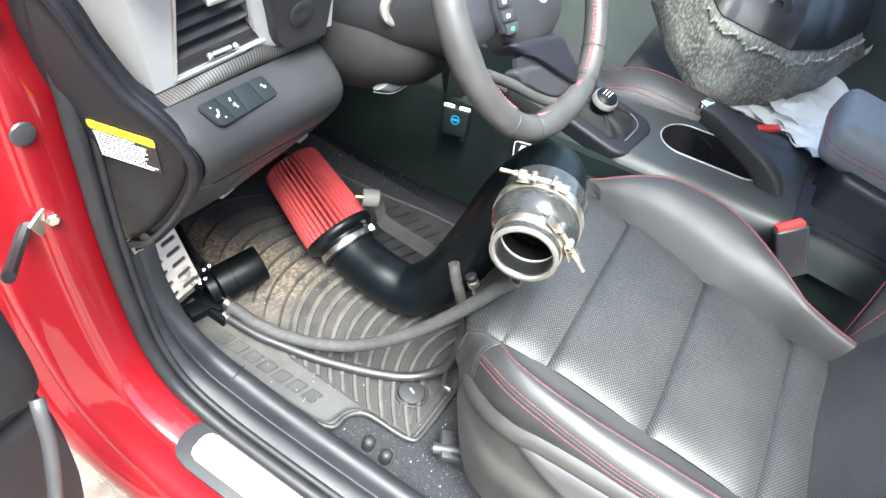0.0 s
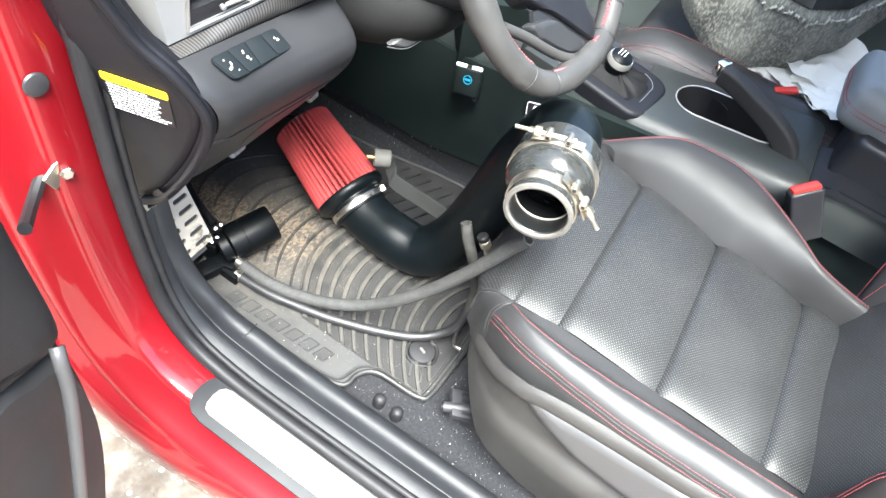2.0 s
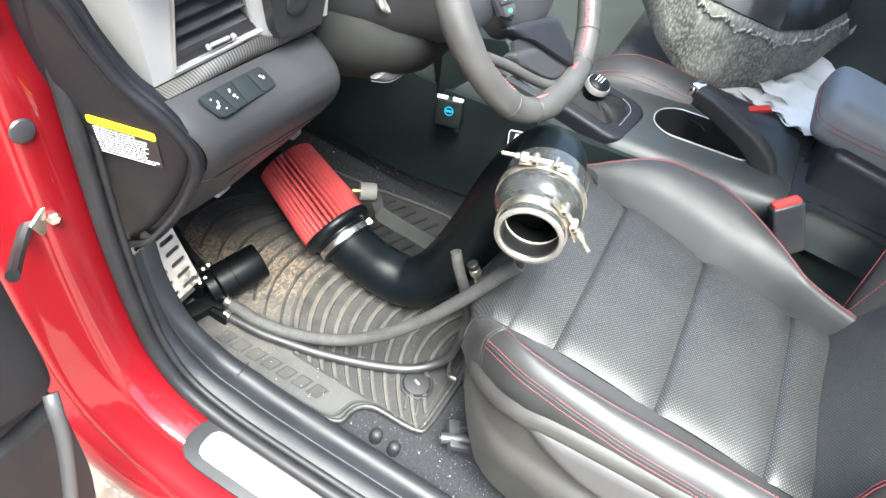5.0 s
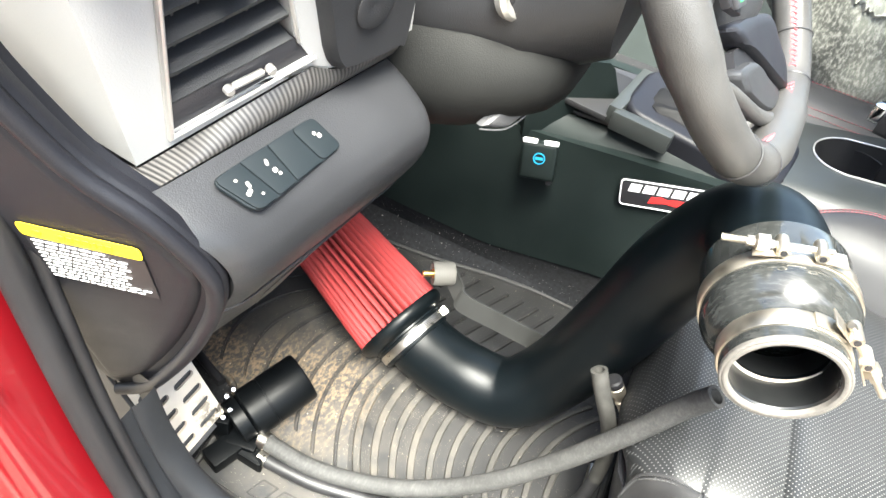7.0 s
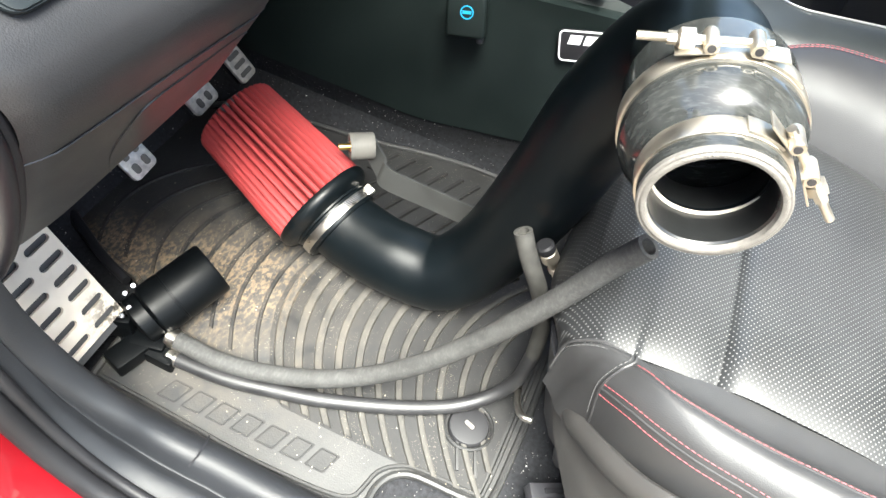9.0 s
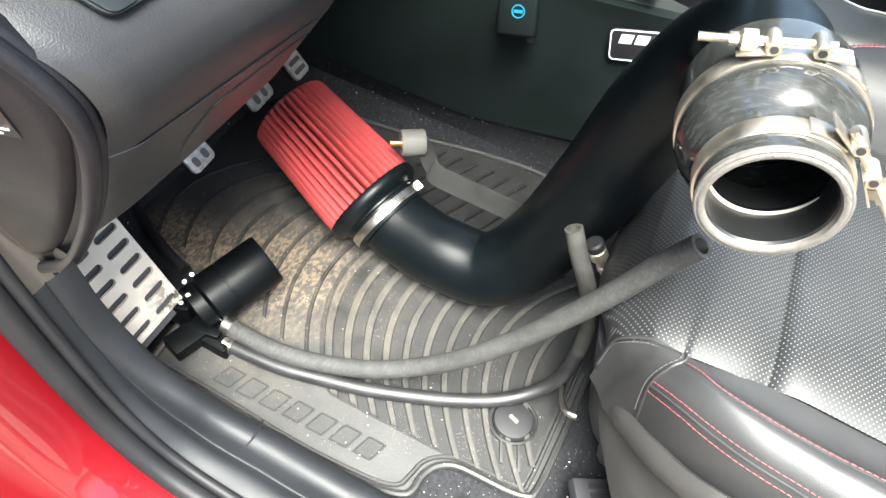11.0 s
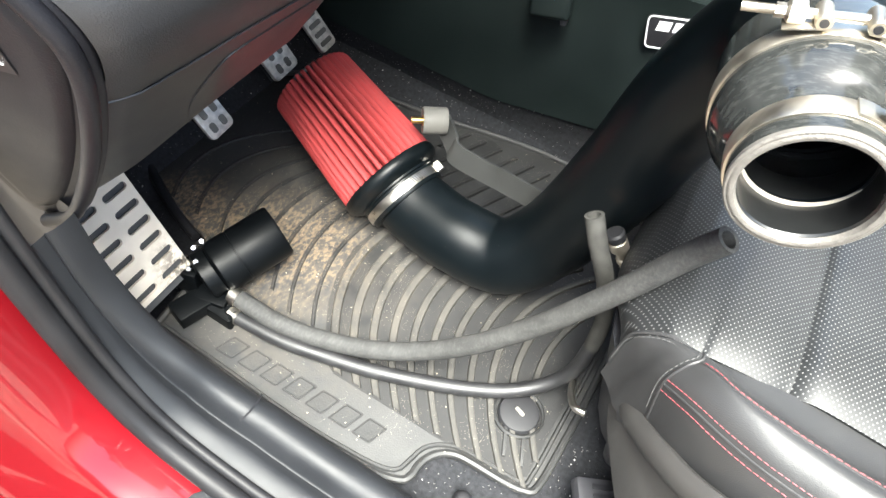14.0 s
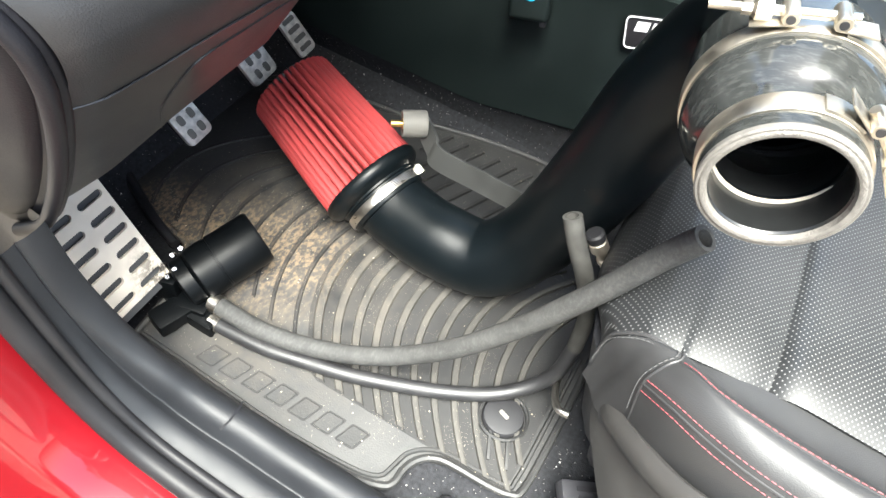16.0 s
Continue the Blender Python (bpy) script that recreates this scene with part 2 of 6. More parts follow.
specks(M["carpet"], 420, 0.22, (0.22, 0.21, 0.2), 0.10)
specks(M["carpet"], 150, 0.15, (0.5, 0.49, 0.46), 0.05)
for key in ("mat", "mat_rib", "mat_groove"):
    specks(M[key], 230, 0.15, (0.42, 0.37, 0.28), 0.035)
specks(M["sill"], 300, 0.10, (0.2, 0.19, 0.18), 0.03)
specks(M["pipe"], 260, 0.08, (0.12, 0.11, 0.1), 0.03)
# small pale holes in rows
for key, step, turn in (("perforated", (250, 320, 0), (0, 0, radians(45))), ("perforated_back", (250, 0, 320), (0, radians(45), 0))):
    nt, b = nodes_of(M[key])
    v = nt.nodes.new("ShaderNodeTexVoronoi")
    v.inputs["Scale"].default_value, v.inputs["Randomness"].default_value = 1.0, 0.0
    nt.links.new(coords(nt, step, turn), v.inputs["Vector"])
    hole = nt.nodes.new("ShaderNodeMapRange")
    hole.inputs[1].default_value, hole.inputs[2].default_value = 0.19, 0.13
    nt.links.new(v.outputs["Distance"], hole.inputs[0])
    mix_in(M[key], math_node(nt, "MULTIPLY", hole.outputs[0], 0.34), (0.34, 0.34, 0.34), 0.8)
# slanting weave of the trim strip
nt, b = nodes_of(M["carbon"])
w = nt.nodes.new("ShaderNodeTexWave")
w.inputs["Scale"].default_value, w.inputs["Distortion"].default_value = 88.0, 0.2
nt.links.new(coords(nt, (1, 0.2, 0.55)), w.inputs["Vector"])
mix_in(M["carbon"], w.outputs["Fac"], (0.085, 0.081, 0.078), 0.4)
# pale dust on the hoses, and scuffs on the pipe
mix_in(M["hose"], math_node(nodes_of(M["hose"])[0], "MULTIPLY", noise_mask(M["hose"], 110, 0.46, 0.66, 9, (1, 3, 3)), 0.28), (0.10, 0.098, 0.092), 0.9)
mix_in(M["pipe"], math_node(nodes_of(M["pipe"])[0], "MULTIPLY", noise_mask(M["pipe"], 9, 0.62, 0.72), 0.10), (0.07, 0.045, 0.03), 0.5)
mix_in(M["silicone"], math_node(nodes_of(M["silicone"])[0], "MULTIPLY", noise_mask(M["silicone"], 90, 0.5, 0.62, 10, (6, 1, 1)), 0.12), (0.12, 0.12, 0.115), 0.25)
mix_in(M["felt"], math_node(nodes_of(M["felt"])[0], "MULTIPLY", noise_mask(M["felt"], 40, 0.45, 0.72, 14, (0.6, 6, 3)), 0.75), (0.42, 0.41, 0.35), 0.95)
mix_in(M["ground"], noise_mask(M["ground"], 14, 0.45, 0.6), (0.11, 0.085, 0.065), 0.95)
specks(M["ground"], 60, 0.35, (0.3, 0.27, 0.22), 0.4)
mix_in(M["brushed"], math_node(nodes_of(M["brushed"])[0], "MULTIPLY", spot(M["brushed"], (0.42, 0.42, 0.32), 0.05), noise_mask(M["brushed"], 90, 0.4, 0.55)), (0.06, 0.05, 0.04), 0.8)


# ---- mesh helpers ----
def mesh(name, verts, faces, mat, parent=None, label="", smooth=True):
    me = bpy.data.meshes.new(name)
    me.from_pydata([tuple(v) for v in verts], [], [tuple(f) for f in faces])
    me.materials.append(mat)
    bm = bmesh.new()
    bm.from_mesh(me)
    bmesh.ops.recalc_face_normals(bm, faces=bm.faces[:])
    bm.to_mesh(me)
    bm.free()
    for p in me.polygons:
        p.use_smooth = smooth
    me.set_sharp_from_angle(angle=radians(40))
    ob = new(name, me)
    if parent is not None:
        ob.parent = parent
        ob.matrix_parent_inverse = parent_inverse(parent)
    if label:
        ob["label"] = label
    return ob


def parent_inverse(ob):
    return Matrix.Translation(ob.location).inverted() if ob.type == "EMPTY" else Matrix()


def thing(name, base, label, category, group="", kind=""):
    e = new(name)
    e.empty_display_size = 0.05
    e.location = base
    return tagged(e, label, category, group, kind)


def spline(points, n):
    """Catmull-Rom points through those given."""
    p = [Vector(q) for q in points]
    p = [2 * p[0] - p[1]] + p + [2 * p[-1] - p[-2]]
    out = []
    for i in range(1, len(p) - 2):
        a, b, c, d = p[i - 1:i + 3]
        for k in range(n):
            t = k / n
            out.append(0.5 * (2 * b + (c - a) * t + (2 * a - 5 * b + 4 * c - d) * t * t + (3 * b - a - 3 * c + d) * t ** 3))
    return out + [p[-2].copy()]


def rings(path, radius, segs):
    """Rings of points round a path, without twist; radius: a number or one for each point."""
    up = Vector((0, 0, 1)) if abs((path[1] - path[0]).normalized().z) < 0.9 else Vector((0, 1, 0))
    out = []
    for i, p in enumerate(path):
        t = (path[min(i + 1, len(path) - 1)] - path[max(i - 1, 0)]).normalized()
        side = t.cross(up).normalized()
        up = side.cross(t).normalized()
        r = radius[i] if isinstance(radius, (list, tuple)) else radius
        out.append([p + r * (math.cos(a) * side + math.sin(a) * up) for a in (2 * math.pi * k / segs for k in range(segs))])
    return out


def skin(loops, closed=True, caps=False):
    n, verts, faces = len(loops[0]), [v for loop in loops for v in loop], []
    for i in range(len(loops) - 1):
        for k in range(n if closed else n - 1):
            a, b = i * n + k, i * n + (k + 1) % n
            faces.append((a, b, b + n, a + n))
    if caps:
        faces += [tuple(range(n))[::-1], tuple(range(len(verts) - n, len(verts)))]
    return verts, faces


def join(*pieces):
    verts, faces = [], []
    for v, f in pieces:
        o = len(verts)
        verts += list(v)
        faces += [tuple(i + o for i in q) for q in f]
    return verts, faces


def tube(points, radius, segs=16, n=8, caps=True, wall=0.0):
    path = spline(points, n)
    loops = rings(path, radius, segs)
    if wall:
        inner = rings(path, radius - wall, segs)
        return skin(loops + inner[::-1] + [loops[0]])
    return skin(loops, caps=caps)


def basis(axis):
    w = Vector(axis).normalized()
    u = w.orthogonal().normalized() if abs(w.z) > 0.95 else Vector((0, 0, 1)).cross(w).normalized()
    return u, w.cross(u).normalized(), w


def lathe(profile, origin, axis, segs=48, closed=False, wave=None):
    """Turns (radius, height) pairs round an axis. wave(k, r) may change the radius at step k."""
    u, v, w = basis(axis)
    o = Vector(origin)
    loops = []
    for r, h in profile:
        loops.append([o + w * h + (wave(k, r) if wave else r) * (math.cos(2 * math.pi * k / segs) * u + math.sin(2 * math.pi * k / segs) * v)
                      for k in range(segs)])
    if closed:
        loops.append(loops[0])
    return skin(loops, caps=not closed)


def box(size, m=None, bevel=0.004, segs=2):
    """A bevelled box about the origin, moved by m."""
    bm = bmesh.new()
    bmesh.ops.create_cube(bm, size=1)
    bmesh.ops.scale(bm, vec=size, verts=bm.verts)
    if bevel:
        bmesh.ops.bevel(bm, geom=bm.edges[:], offset=bevel, segments=segs, profile=0.6, affect="EDGES")
    if m is not None:
        bm.transform(m)
    out = [v.co.copy() for v in bm.verts], [tuple(v.index for v in f.verts) for f in bm.faces]
    bm.free()
    return out


def prism(outline, height, m, bevel=0.0, segs=2):
    """A flat outline (x, y) made height thick in z, its top edges rounded, moved by m."""
    bm = bmesh.new()
    low = [bm.verts.new((x, y, 0)) for x, y in outline]
    face = bm.faces.new(low)
    r = bmesh.ops.extrude_face_region(bm, geom=[face])
    top = [g for g in r["geom"] if isinstance(g, bmesh.types.BMVert)]
    bmesh.ops.translate(bm, vec=(0, 0, height), verts=top)
    if bevel:
        edges = [e for e in bm.edges if e.verts[0] in top and e.verts[1] in top]
        bmesh.ops.bevel(bm, geom=edges, offset=bevel, segments=segs, profile=0.6, affect="EDGES")
    bm.transform(m)
    bm.verts.index_update()
    out = [v.co.copy() for v in bm.verts], [tuple(v.index for v in f.verts) for f in bm.faces]
    bm.free()
    return out


def rounded(w, h, r, n=5):
    """A rectangle outline about the origin with round corners."""
    pts = []
    for cx, cy, a0 in ((w / 2 - r, h / 2 - r, 0), (-w / 2 + r, h / 2 - r, 90), (-w / 2 + r, -h / 2 + r, 180), (w / 2 - r, -h / 2 + r, 270)):
        for k in range(n + 1):
            a = radians(a0 + 90 * k / n)
            pts.append((cx + r * math.cos(a), cy + r * math.sin(a)))
    return pts


def sheet(fn, nu, nv, thick=0.0):
    """A surface fn(u, v), u and v from 0 to 1; with a back face if thick."""
    g = [[Vector(fn(i / nu, j / nv)) for j in range(nv + 1)] for i in range(nu + 1)]
    verts = [p for row in g for p in row]
    w = nv + 1
    faces = [(i * w + j, i * w + j + 1, (i + 1) * w + j + 1, (i + 1) * w + j) for i in range(nu) for j in range(nv)]
    if thick:
        back = []
        for i in range(nu + 1):
            for j in range(nv + 1):
                du = g[min(i + 1, nu)][j] - g[max(i - 1, 0)][j]
                dv = g[i][min(j + 1, nv)] - g[i][max(j - 1, 0)]
                nrm = du.cross(dv)
                back.append(g[i][j] - (nrm.normalized() if nrm.length > 1e-12 else Vector((0, 0, 1))) * thick)
        o = len(verts)
        verts = verts + back
        faces += [tuple(i + o for i in q[::-1]) for q in faces]
        rim = [i * w for i in range(nu + 1)] + [nu * w + j for j in range(1, nv + 1)] + [i * w + nv for i in range(nu - 1, -1, -1)] + [j for j in range(nv - 1, 0, -1)]
        for a, b in zip(rim, rim[1:] + rim[:1]):
            faces.append((a, b, b + o, a + o))
    return verts, faces


def place(origin, along, facing):
    """A pose whose x runs along and whose z faces out."""
    z = Vector(facing).normalized()
    x = Vector(along)
    x = (x - z * x.dot(z)).normalized()
    y = z.cross(x)
    m = Matrix((x, y, z)).transposed().to_4x4()
    m.translation = Vector(origin)
    return m


def lerp(table, x):
    """Values between the rows (x, value) of a table."""
    xs, vs = zip(*table)
    return float(np.interp(x, xs, vs))


def dome(outline, lift, edge, steps=8, round_to=0.06, n=6):
    """A panel filled inwards from a closed outline of flat points; lift(a, b) puts a flat point into space and
    edge is the way in which its border turns away, over the share round_to of the width."""
    flat = spline([(*p, 0) for p in outline] + [(*outline[0], 0)], n)[:-1]
    mid = sum(flat, Vector()) / len(flat)
    edge = Vector(edge)
    loops = [[Vector(lift(p.x, p.y)) + edge * 2.5 for p in flat]]
    for k in range(steps + 1):
        t = (k / steps) ** 1.6 * 0.98
        turn = max(0.0, 1 - t / round_to) if round_to else 0
        loops.append([Vector(lift(*(p + (mid - p) * t).xy)) + edge * turn ** 2 for p in flat])
    return skin(loops, caps=True)


def stitches(points, step=0.0062, length=0.0042, r=0.00055, n=8):
    """A run of short threads along a line."""
    line = spline(points, n)
    far = [0.0]
    for a, b in zip(line, line[1:]):
        far.append(far[-1] + (b - a).length)
    at = lambda d: Vector([float(np.interp(d, far, [q[i] for q in line])) for i in range(3)])
    out, d = [], 0.0
    while d + length < far[-1]:
        a, b = at(d), at(d + length)
        out.append(tube([a, (a + b) / 2 + Vector((0, 0, 0.0003)), b], r, 5, 1))
        d += step
    return join(*out)


def edge_points(corners, n):
    """n points on each side of a closed outline."""
    out = []
    for (x0, y0), (x1, y1) in zip(corners, corners[1:] + corners[:1]):
        out += [(x0 + (x1 - x0) * k / n, y0 + (y1 - y0) * k / n) for k in range(n)]
    return out


def round_outline(corners, r, n=5):
    """An outline whose corners are rounded by r."""
    out = []
    for k, c in enumerate(corners):
        c, a, b = Vector(c), Vector(corners[k - 1]), Vector(corners[(k + 1) % len(corners)])
        p, q = c + (a - c).normalized() * r, c + (b - c).normalized() * r
        out += [tuple((1 - t) ** 2 * p + 2 * t * (1 - t) * c + t * t * q) for t in (i / n for i in range(n + 1))]
    return out


# ---- ground and car shell ----
v, f = sheet(lambda a, b: (60 * a - 30, 60 * b - 30, 0), 30, 30)
tagged(mesh("ground", v, f, M["ground"]), "pale dusty ground beside the car", "ground", kind="structure")

# unseen wall, added to hold off low sky light from the left
v, f = box((0.2, 10.0, 2.7), Matrix.Translation((-3.7, 0.0, 1.35)), 0.02)
tagged(mesh("sky_blocker", v, f, M["sky_blocker"]), "unseen dark wall added to block low sky light", "wall", kind="structure")

# the doorway's edge, seen from the side: (y, z)
DOORWAY = [(-1.5, 0.282), (-1.0, 0.282), (-0.5, 0.282), (-0.1, 0.282), (0.12, 0.282), (0.22, 0.290), (0.29, 0.315), (0.335, 0.37), (0.362, 0.45),
           (0.385, 0.57), (0.398, 0.69), (0.407, 0.80), (0.415, 0.90), (0.40, 1.02), (0.30, 1.2), (0.1, 1.36)]


def sweep(profile, path=DOORWAY, n=6, taper=None, shift=None, flat=None):
    """Carries a profile of (x, n) along the doorway; n points out of the opening. taper(y), flat(y): how much of its depth and height is left; shift(x, y): what is added to x."""
    line = spline([Vector((0, y, z)) for y, z in path], n)
    loops = []
    for i, p in enumerate(line):
        t = (line[min(i + 1, len(line) - 1)] - line[max(i - 1, 0)]).normalized()
        out = Vector((0, t.z, -t.y))
        k = taper(p.y) if taper else 1.0
        loops.append([Vector((profile[0][0] + (x - profile[0][0]) * k + (shift(x, p.y) if shift else 0), 0, 0)) + p + out * (d * flat(p.y) if flat and d < 0 else d) for x, d in profile])
    return skin(loops, closed=False)


body = thing("red_car", (1.0, 0, 0.0), "glossy red car with its driver's doorway open", "car")
# the rocker below the gutter draws in towards the rear
mesh("door_jamb", *sweep([(0.262, 0.02), (0.25, 0.012), (0.207, 0.0125), (0.198, 0.0132), (0.191, 0.0155), (0.1885, 0.019), (0.187, 0.0225), (0.156, 0.041), (0.147, 0.0465), (0.1425, 0.0505), (0.1405, 0.055), (0.1405, 0.061),
                          (0.138, 0.0625), (0.125, 0.067), (0.115, 0.075), (0.109, 0.088), (0.108, 0.11), (0.112, 0.16), (0.14, 0.2)],
                         shift=lambda x, y: 0.032 * min(1, max(0, (0.33 - y) / 0.24)) * min(1, max(0, (0.1425 - x) / 0.02))), M["red"], body)
ring = [(0.252 + 0.011 * math.cos(a), 0.011 * math.sin(a)) for a in (2 * math.pi * k / 14 for k in range(15))]
mesh("weather_seal", *sweep(ring), M["rubber"], body, "black rubber door seal")
ring = [(0.268 + 0.006 * math.cos(a), -0.004 + 0.006 * math.sin(a)) for a in (2 * math.pi * k / 10 for k in range(11))]
mesh("seal_lip", *sweep(ring), M["rubber"], body)
TRIM = [(0.262, 0.012), (0.265, 0.003), (0.273, -0.0045), (0.284, -0.0075), (0.294, -0.0065), (0.3015, -0.001), (0.3055, 0.001), (0.309, -0.006), (0.315, -0.0165),
        (0.324, -0.0215), (0.335, -0.0195), (0.345, -0.010), (0.352, 0.008), (0.358, 0.04)]
TRIM = [(p.x, p.y) for p in spline([(x, d, 0) for x, d in TRIM], 4)]
mesh("sill_trim", *sweep(TRIM, DOORWAY[:9] + [(0.378, 0.54)], taper=lambda y: lerp([(0.22, 1.0), (0.30, 0.9), (0.34, 0.75), (0.37, 0.62), (0.4, 0.6)], y), flat=lambda y: lerp([(0.32, 1.0), (0.362, 0.1)], y)), M["sill"], body, "black leather-grained inner sill trim")
mesh("trim_joint", *sweep([(0.3105, -0.0135), (0.3205, -0.0225), (0.3355, -0.0205), (0.348, -0.008)], [(0.2445, 0.2975), (0.2455, 0.298), (0.2465, 0.2985)], 1), M["black_print"], body)
for y, z in ((0.4165, 0.775), (0.4255, 0.90)):
    mesh("rubber_plug", *lathe([(0.0, 0.0035), (0.008, 0.0035), (0.0125, 0.0025), (0.014, 0.0), (0.0, 0.0)][::-1], (0.203, y, z), (-0.15, -1, 0.1), 28), M["black_plastic"], body, "round black rubber plug")
mesh("check_strap", *tube([(0.195, 0.428, 0.655), (0.175, 0.42, 0.645), (0.15, 0.40, 0.645), (0.11, 0.35, 0.68)], 0.0075, 8, 4), M["rubber"], body, "black door check strap")
mesh("strap_bracket", *box((0.036, 0.004, 0.030), pose(0.196, 0.411, 0.655, 0, -25, 10), 0.0015), M["clamp"], body, "bright steel bracket")
mesh("bolt", *lathe([(0.0, 0.008), (0.006, 0.008), (0.008, 0.006), (0.008, 0.0), (0, 0)][::-1], (0.203, 0.408, 0.653), (-0.3, -1, 0.2), 6), M["steel"], body)
# roof, far side, rear and scuttle close the cabin
mesh("roof", *sheet(lambda a, b: (0.50 + 1.15 * a, -0.1 - 1.9 * b, 1.42 + 0.05 * math.sin(math.pi * a)), 10, 10, 0.03), M["headliner"], body)
mesh("far_door", *sheet(lambda a, b: (1.82 - 0.06 * b * b, 0.7 - 2.6 * a, 0.2 + 0.75 * b), 10, 8, 0.04), M["far_panel"], body, "grey far door panel")
# panel added to stop outside light leaking into the footwell
mesh("kick_panel", *sheet(lambda a, b: (0.352, 0.47 + 0.3 * a, 0.25 + 0.5 * b), 4, 6, 0.012), M["black_plastic"], body, "black kick panel")
mesh("firewall", *sheet(lambda a, b: (0.28 + 1.55 * a, 0.62 + 0.12 * b, 0.2 + 0.75 * b), 6, 6, 0.03), M["carpet"], body)

floor = mesh("floor", *sheet(lambda a, b: (0.3 + 1.5 * a, -1.4 + 2.1 * b, 0.25 + max(0, -1.4 + 2.1 * b - 0.56) * 0.9 + 0.05 * min(1, max(0, (0.3 + 1.5 * a - 0.895) / 0.03))), 80, 60, 0.02), M["carpet"])
tagged(floor, "black carpeted car floor with pale grit", "floor", kind="structure")

# ---- scuff plate ----
plate = thing("scuff_plate", (0.21, -0.1, 0.28), "black scuff plate with a bright silver insert on the sill", "scuff plate")
PL = place((0.217, 0.0, 0.2755), (0, 1, 0.034), (-0.03, -0.034, 1))
mesh("frame", *prism([(-0.95, -0.036), (0.18, -0.036), (0.212, -0.035), (0.228, -0.029), (0.237, -0.018), (0.241, 0.0), (0.24, 0.016), (0.234, 0.03), (0.222, 0.039), (0.202, 0.043), (-0.95, 0.046)], 0.005, PL, 0.002), M["sill"], plate)
mesh("insert", *prism([(-0.95, -0.022), (0.196, -0.022), (0.207, -0.019), (0.213, -0.012), (0.215, 0.0), (0.214, 0.014), (0.209, 0.023), (0.198, 0.027), (-0.95, 0.03)], 0.003, PL @ Matrix.Translation((0, 0, 0.0042)), 0.001), M["scuff"], plate, "bright silver insert")

# ---- floor mat ----
MAT = [(0.358, 0.41), (0.354, 0.32), (0.349, 0.21), (0.352, 0.12), (0.361, 0.078), (0.372, 0.068), (0.385, 0.067), (0.40, 0.062), (0.413, 0.05), (0.42, 0.03), (0.421, -0.02), (0.425, -0.045), (0.436, -0.055),
       (0.49, -0.059), (0.60, -0.062), (0.87, -0.06), (0.90, -0.04), (0.906, 0.12), (0.895, 0.22), (0.872, 0.32), (0.85, 0.45), (0.80, 0.58), (0.56, 0.6), (0.527, 0.585), (0.50, 0.49), (0.487, 0.445), (0.44, 0.42)]
rubber_mat = thing("floor_mat", (0.6, 0.2, 0.252), "black ribbed rubber floor mat, dusty and sandy", "floor mat")
mesh("tray", *prism(MAT, 0.012, Matrix.Translation((0, 0, 0.252)), 0.002), M["mat"], rubber_mat)
mesh("border", *tube([(x, y, 0.265) for x, y in MAT + MAT[:1]], 0.0045, 8, 3), M["mat"], rubber_mat)
mesh("inner_border", *tube([(0.365, 0.405, 0.265), (0.361, 0.3, 0.265), (0.357, 0.21, 0.265), (0.36, 0.12, 0.265), (0.368, 0.086, 0.265), (0.385, 0.078, 0.265), (0.405, 0.072, 0.265), (0.42, 0.056, 0.265),
                            (0.428, 0.03, 0.265), (0.43, -0.035, 0.265), (0.44, -0.044, 0.265), (0.5, -0.047, 0.265), (0.62, -0.05, 0.265)], 0.0028, 6, 3), M["mat"], rubber_mat)


def band(y0, x0, x1, width, bend, z=0.264, h=0.0036):
    """A raised curved band of the mat."""
    def fn(u, w):
        x = x0 + (x1 - x0) * u
        k = abs(w - 0.5) * 2
        return (x, y0 - bend * (x - 0.585) ** 2 + width * (w - 0.5), z + h * (1 - k ** 8))
    return sheet(fn, 22, 8)


# light strips between sunk pads towards the seat, thin dark ribs towards the pedals
for k in range(11):
    y0 = 0.2745 - 0.027 * k
    x0 = max(0.426, 0.585 - math.sqrt((y0 + 0.042) / 2.9))
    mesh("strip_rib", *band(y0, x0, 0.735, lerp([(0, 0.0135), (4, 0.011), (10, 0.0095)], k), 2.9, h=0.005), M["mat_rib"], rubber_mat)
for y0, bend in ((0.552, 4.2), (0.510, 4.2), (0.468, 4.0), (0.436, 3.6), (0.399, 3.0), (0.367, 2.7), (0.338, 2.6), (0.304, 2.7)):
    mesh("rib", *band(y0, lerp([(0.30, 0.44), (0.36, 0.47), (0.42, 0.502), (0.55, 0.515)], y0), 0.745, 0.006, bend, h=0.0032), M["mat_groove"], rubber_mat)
for i in range(9):
    y0 = 0.06 + 0.0275 * i
    for xa, xb in ((0.74, 0.80), (0.817, 0.87)):
        if y0 < 0.3:
            mesh("cross_rib", *sheet(lambda u, w: (xa + (xb - xa) * u, y0 + 0.02 - 0.45 * (xa + (xb - xa) * u - 0.80) + 0.0075 * (w - 0.5), 0.264 + 0.004 * (1 - (abs(2 * w - 1)) ** 8)), 3, 6), M["mat_groove"], rubber_mat)
mesh("hook_ring", *lathe([(0.0305, 0.0), (0.0305, 0.004), (0.0285, 0.006), (0.0265, 0.004), (0.0265, 0.0)], (0.5, 0.0, 0.2645), (0, 0, 1), 36, closed=True), M["mat"], rubber_mat)
hook = mesh("hook_cap", *lathe([(0.0, 0.0075), (0.018, 0.0075), (0.023, 0.006), (0.025, 0.002), (0.025, 0), (0, 0)][::-1], (0.5, 0.0, 0.2645), (0, 0, 1), 36), M["rubber"], rubber_mat, "round black mat hook")
mesh("slot", *prism(rounded(0.013, 0.005, 0.002), 0.001, pose(0.5, 0.0, 0.2718, 0, 0, 70)), M["steel"], rubber_mat)
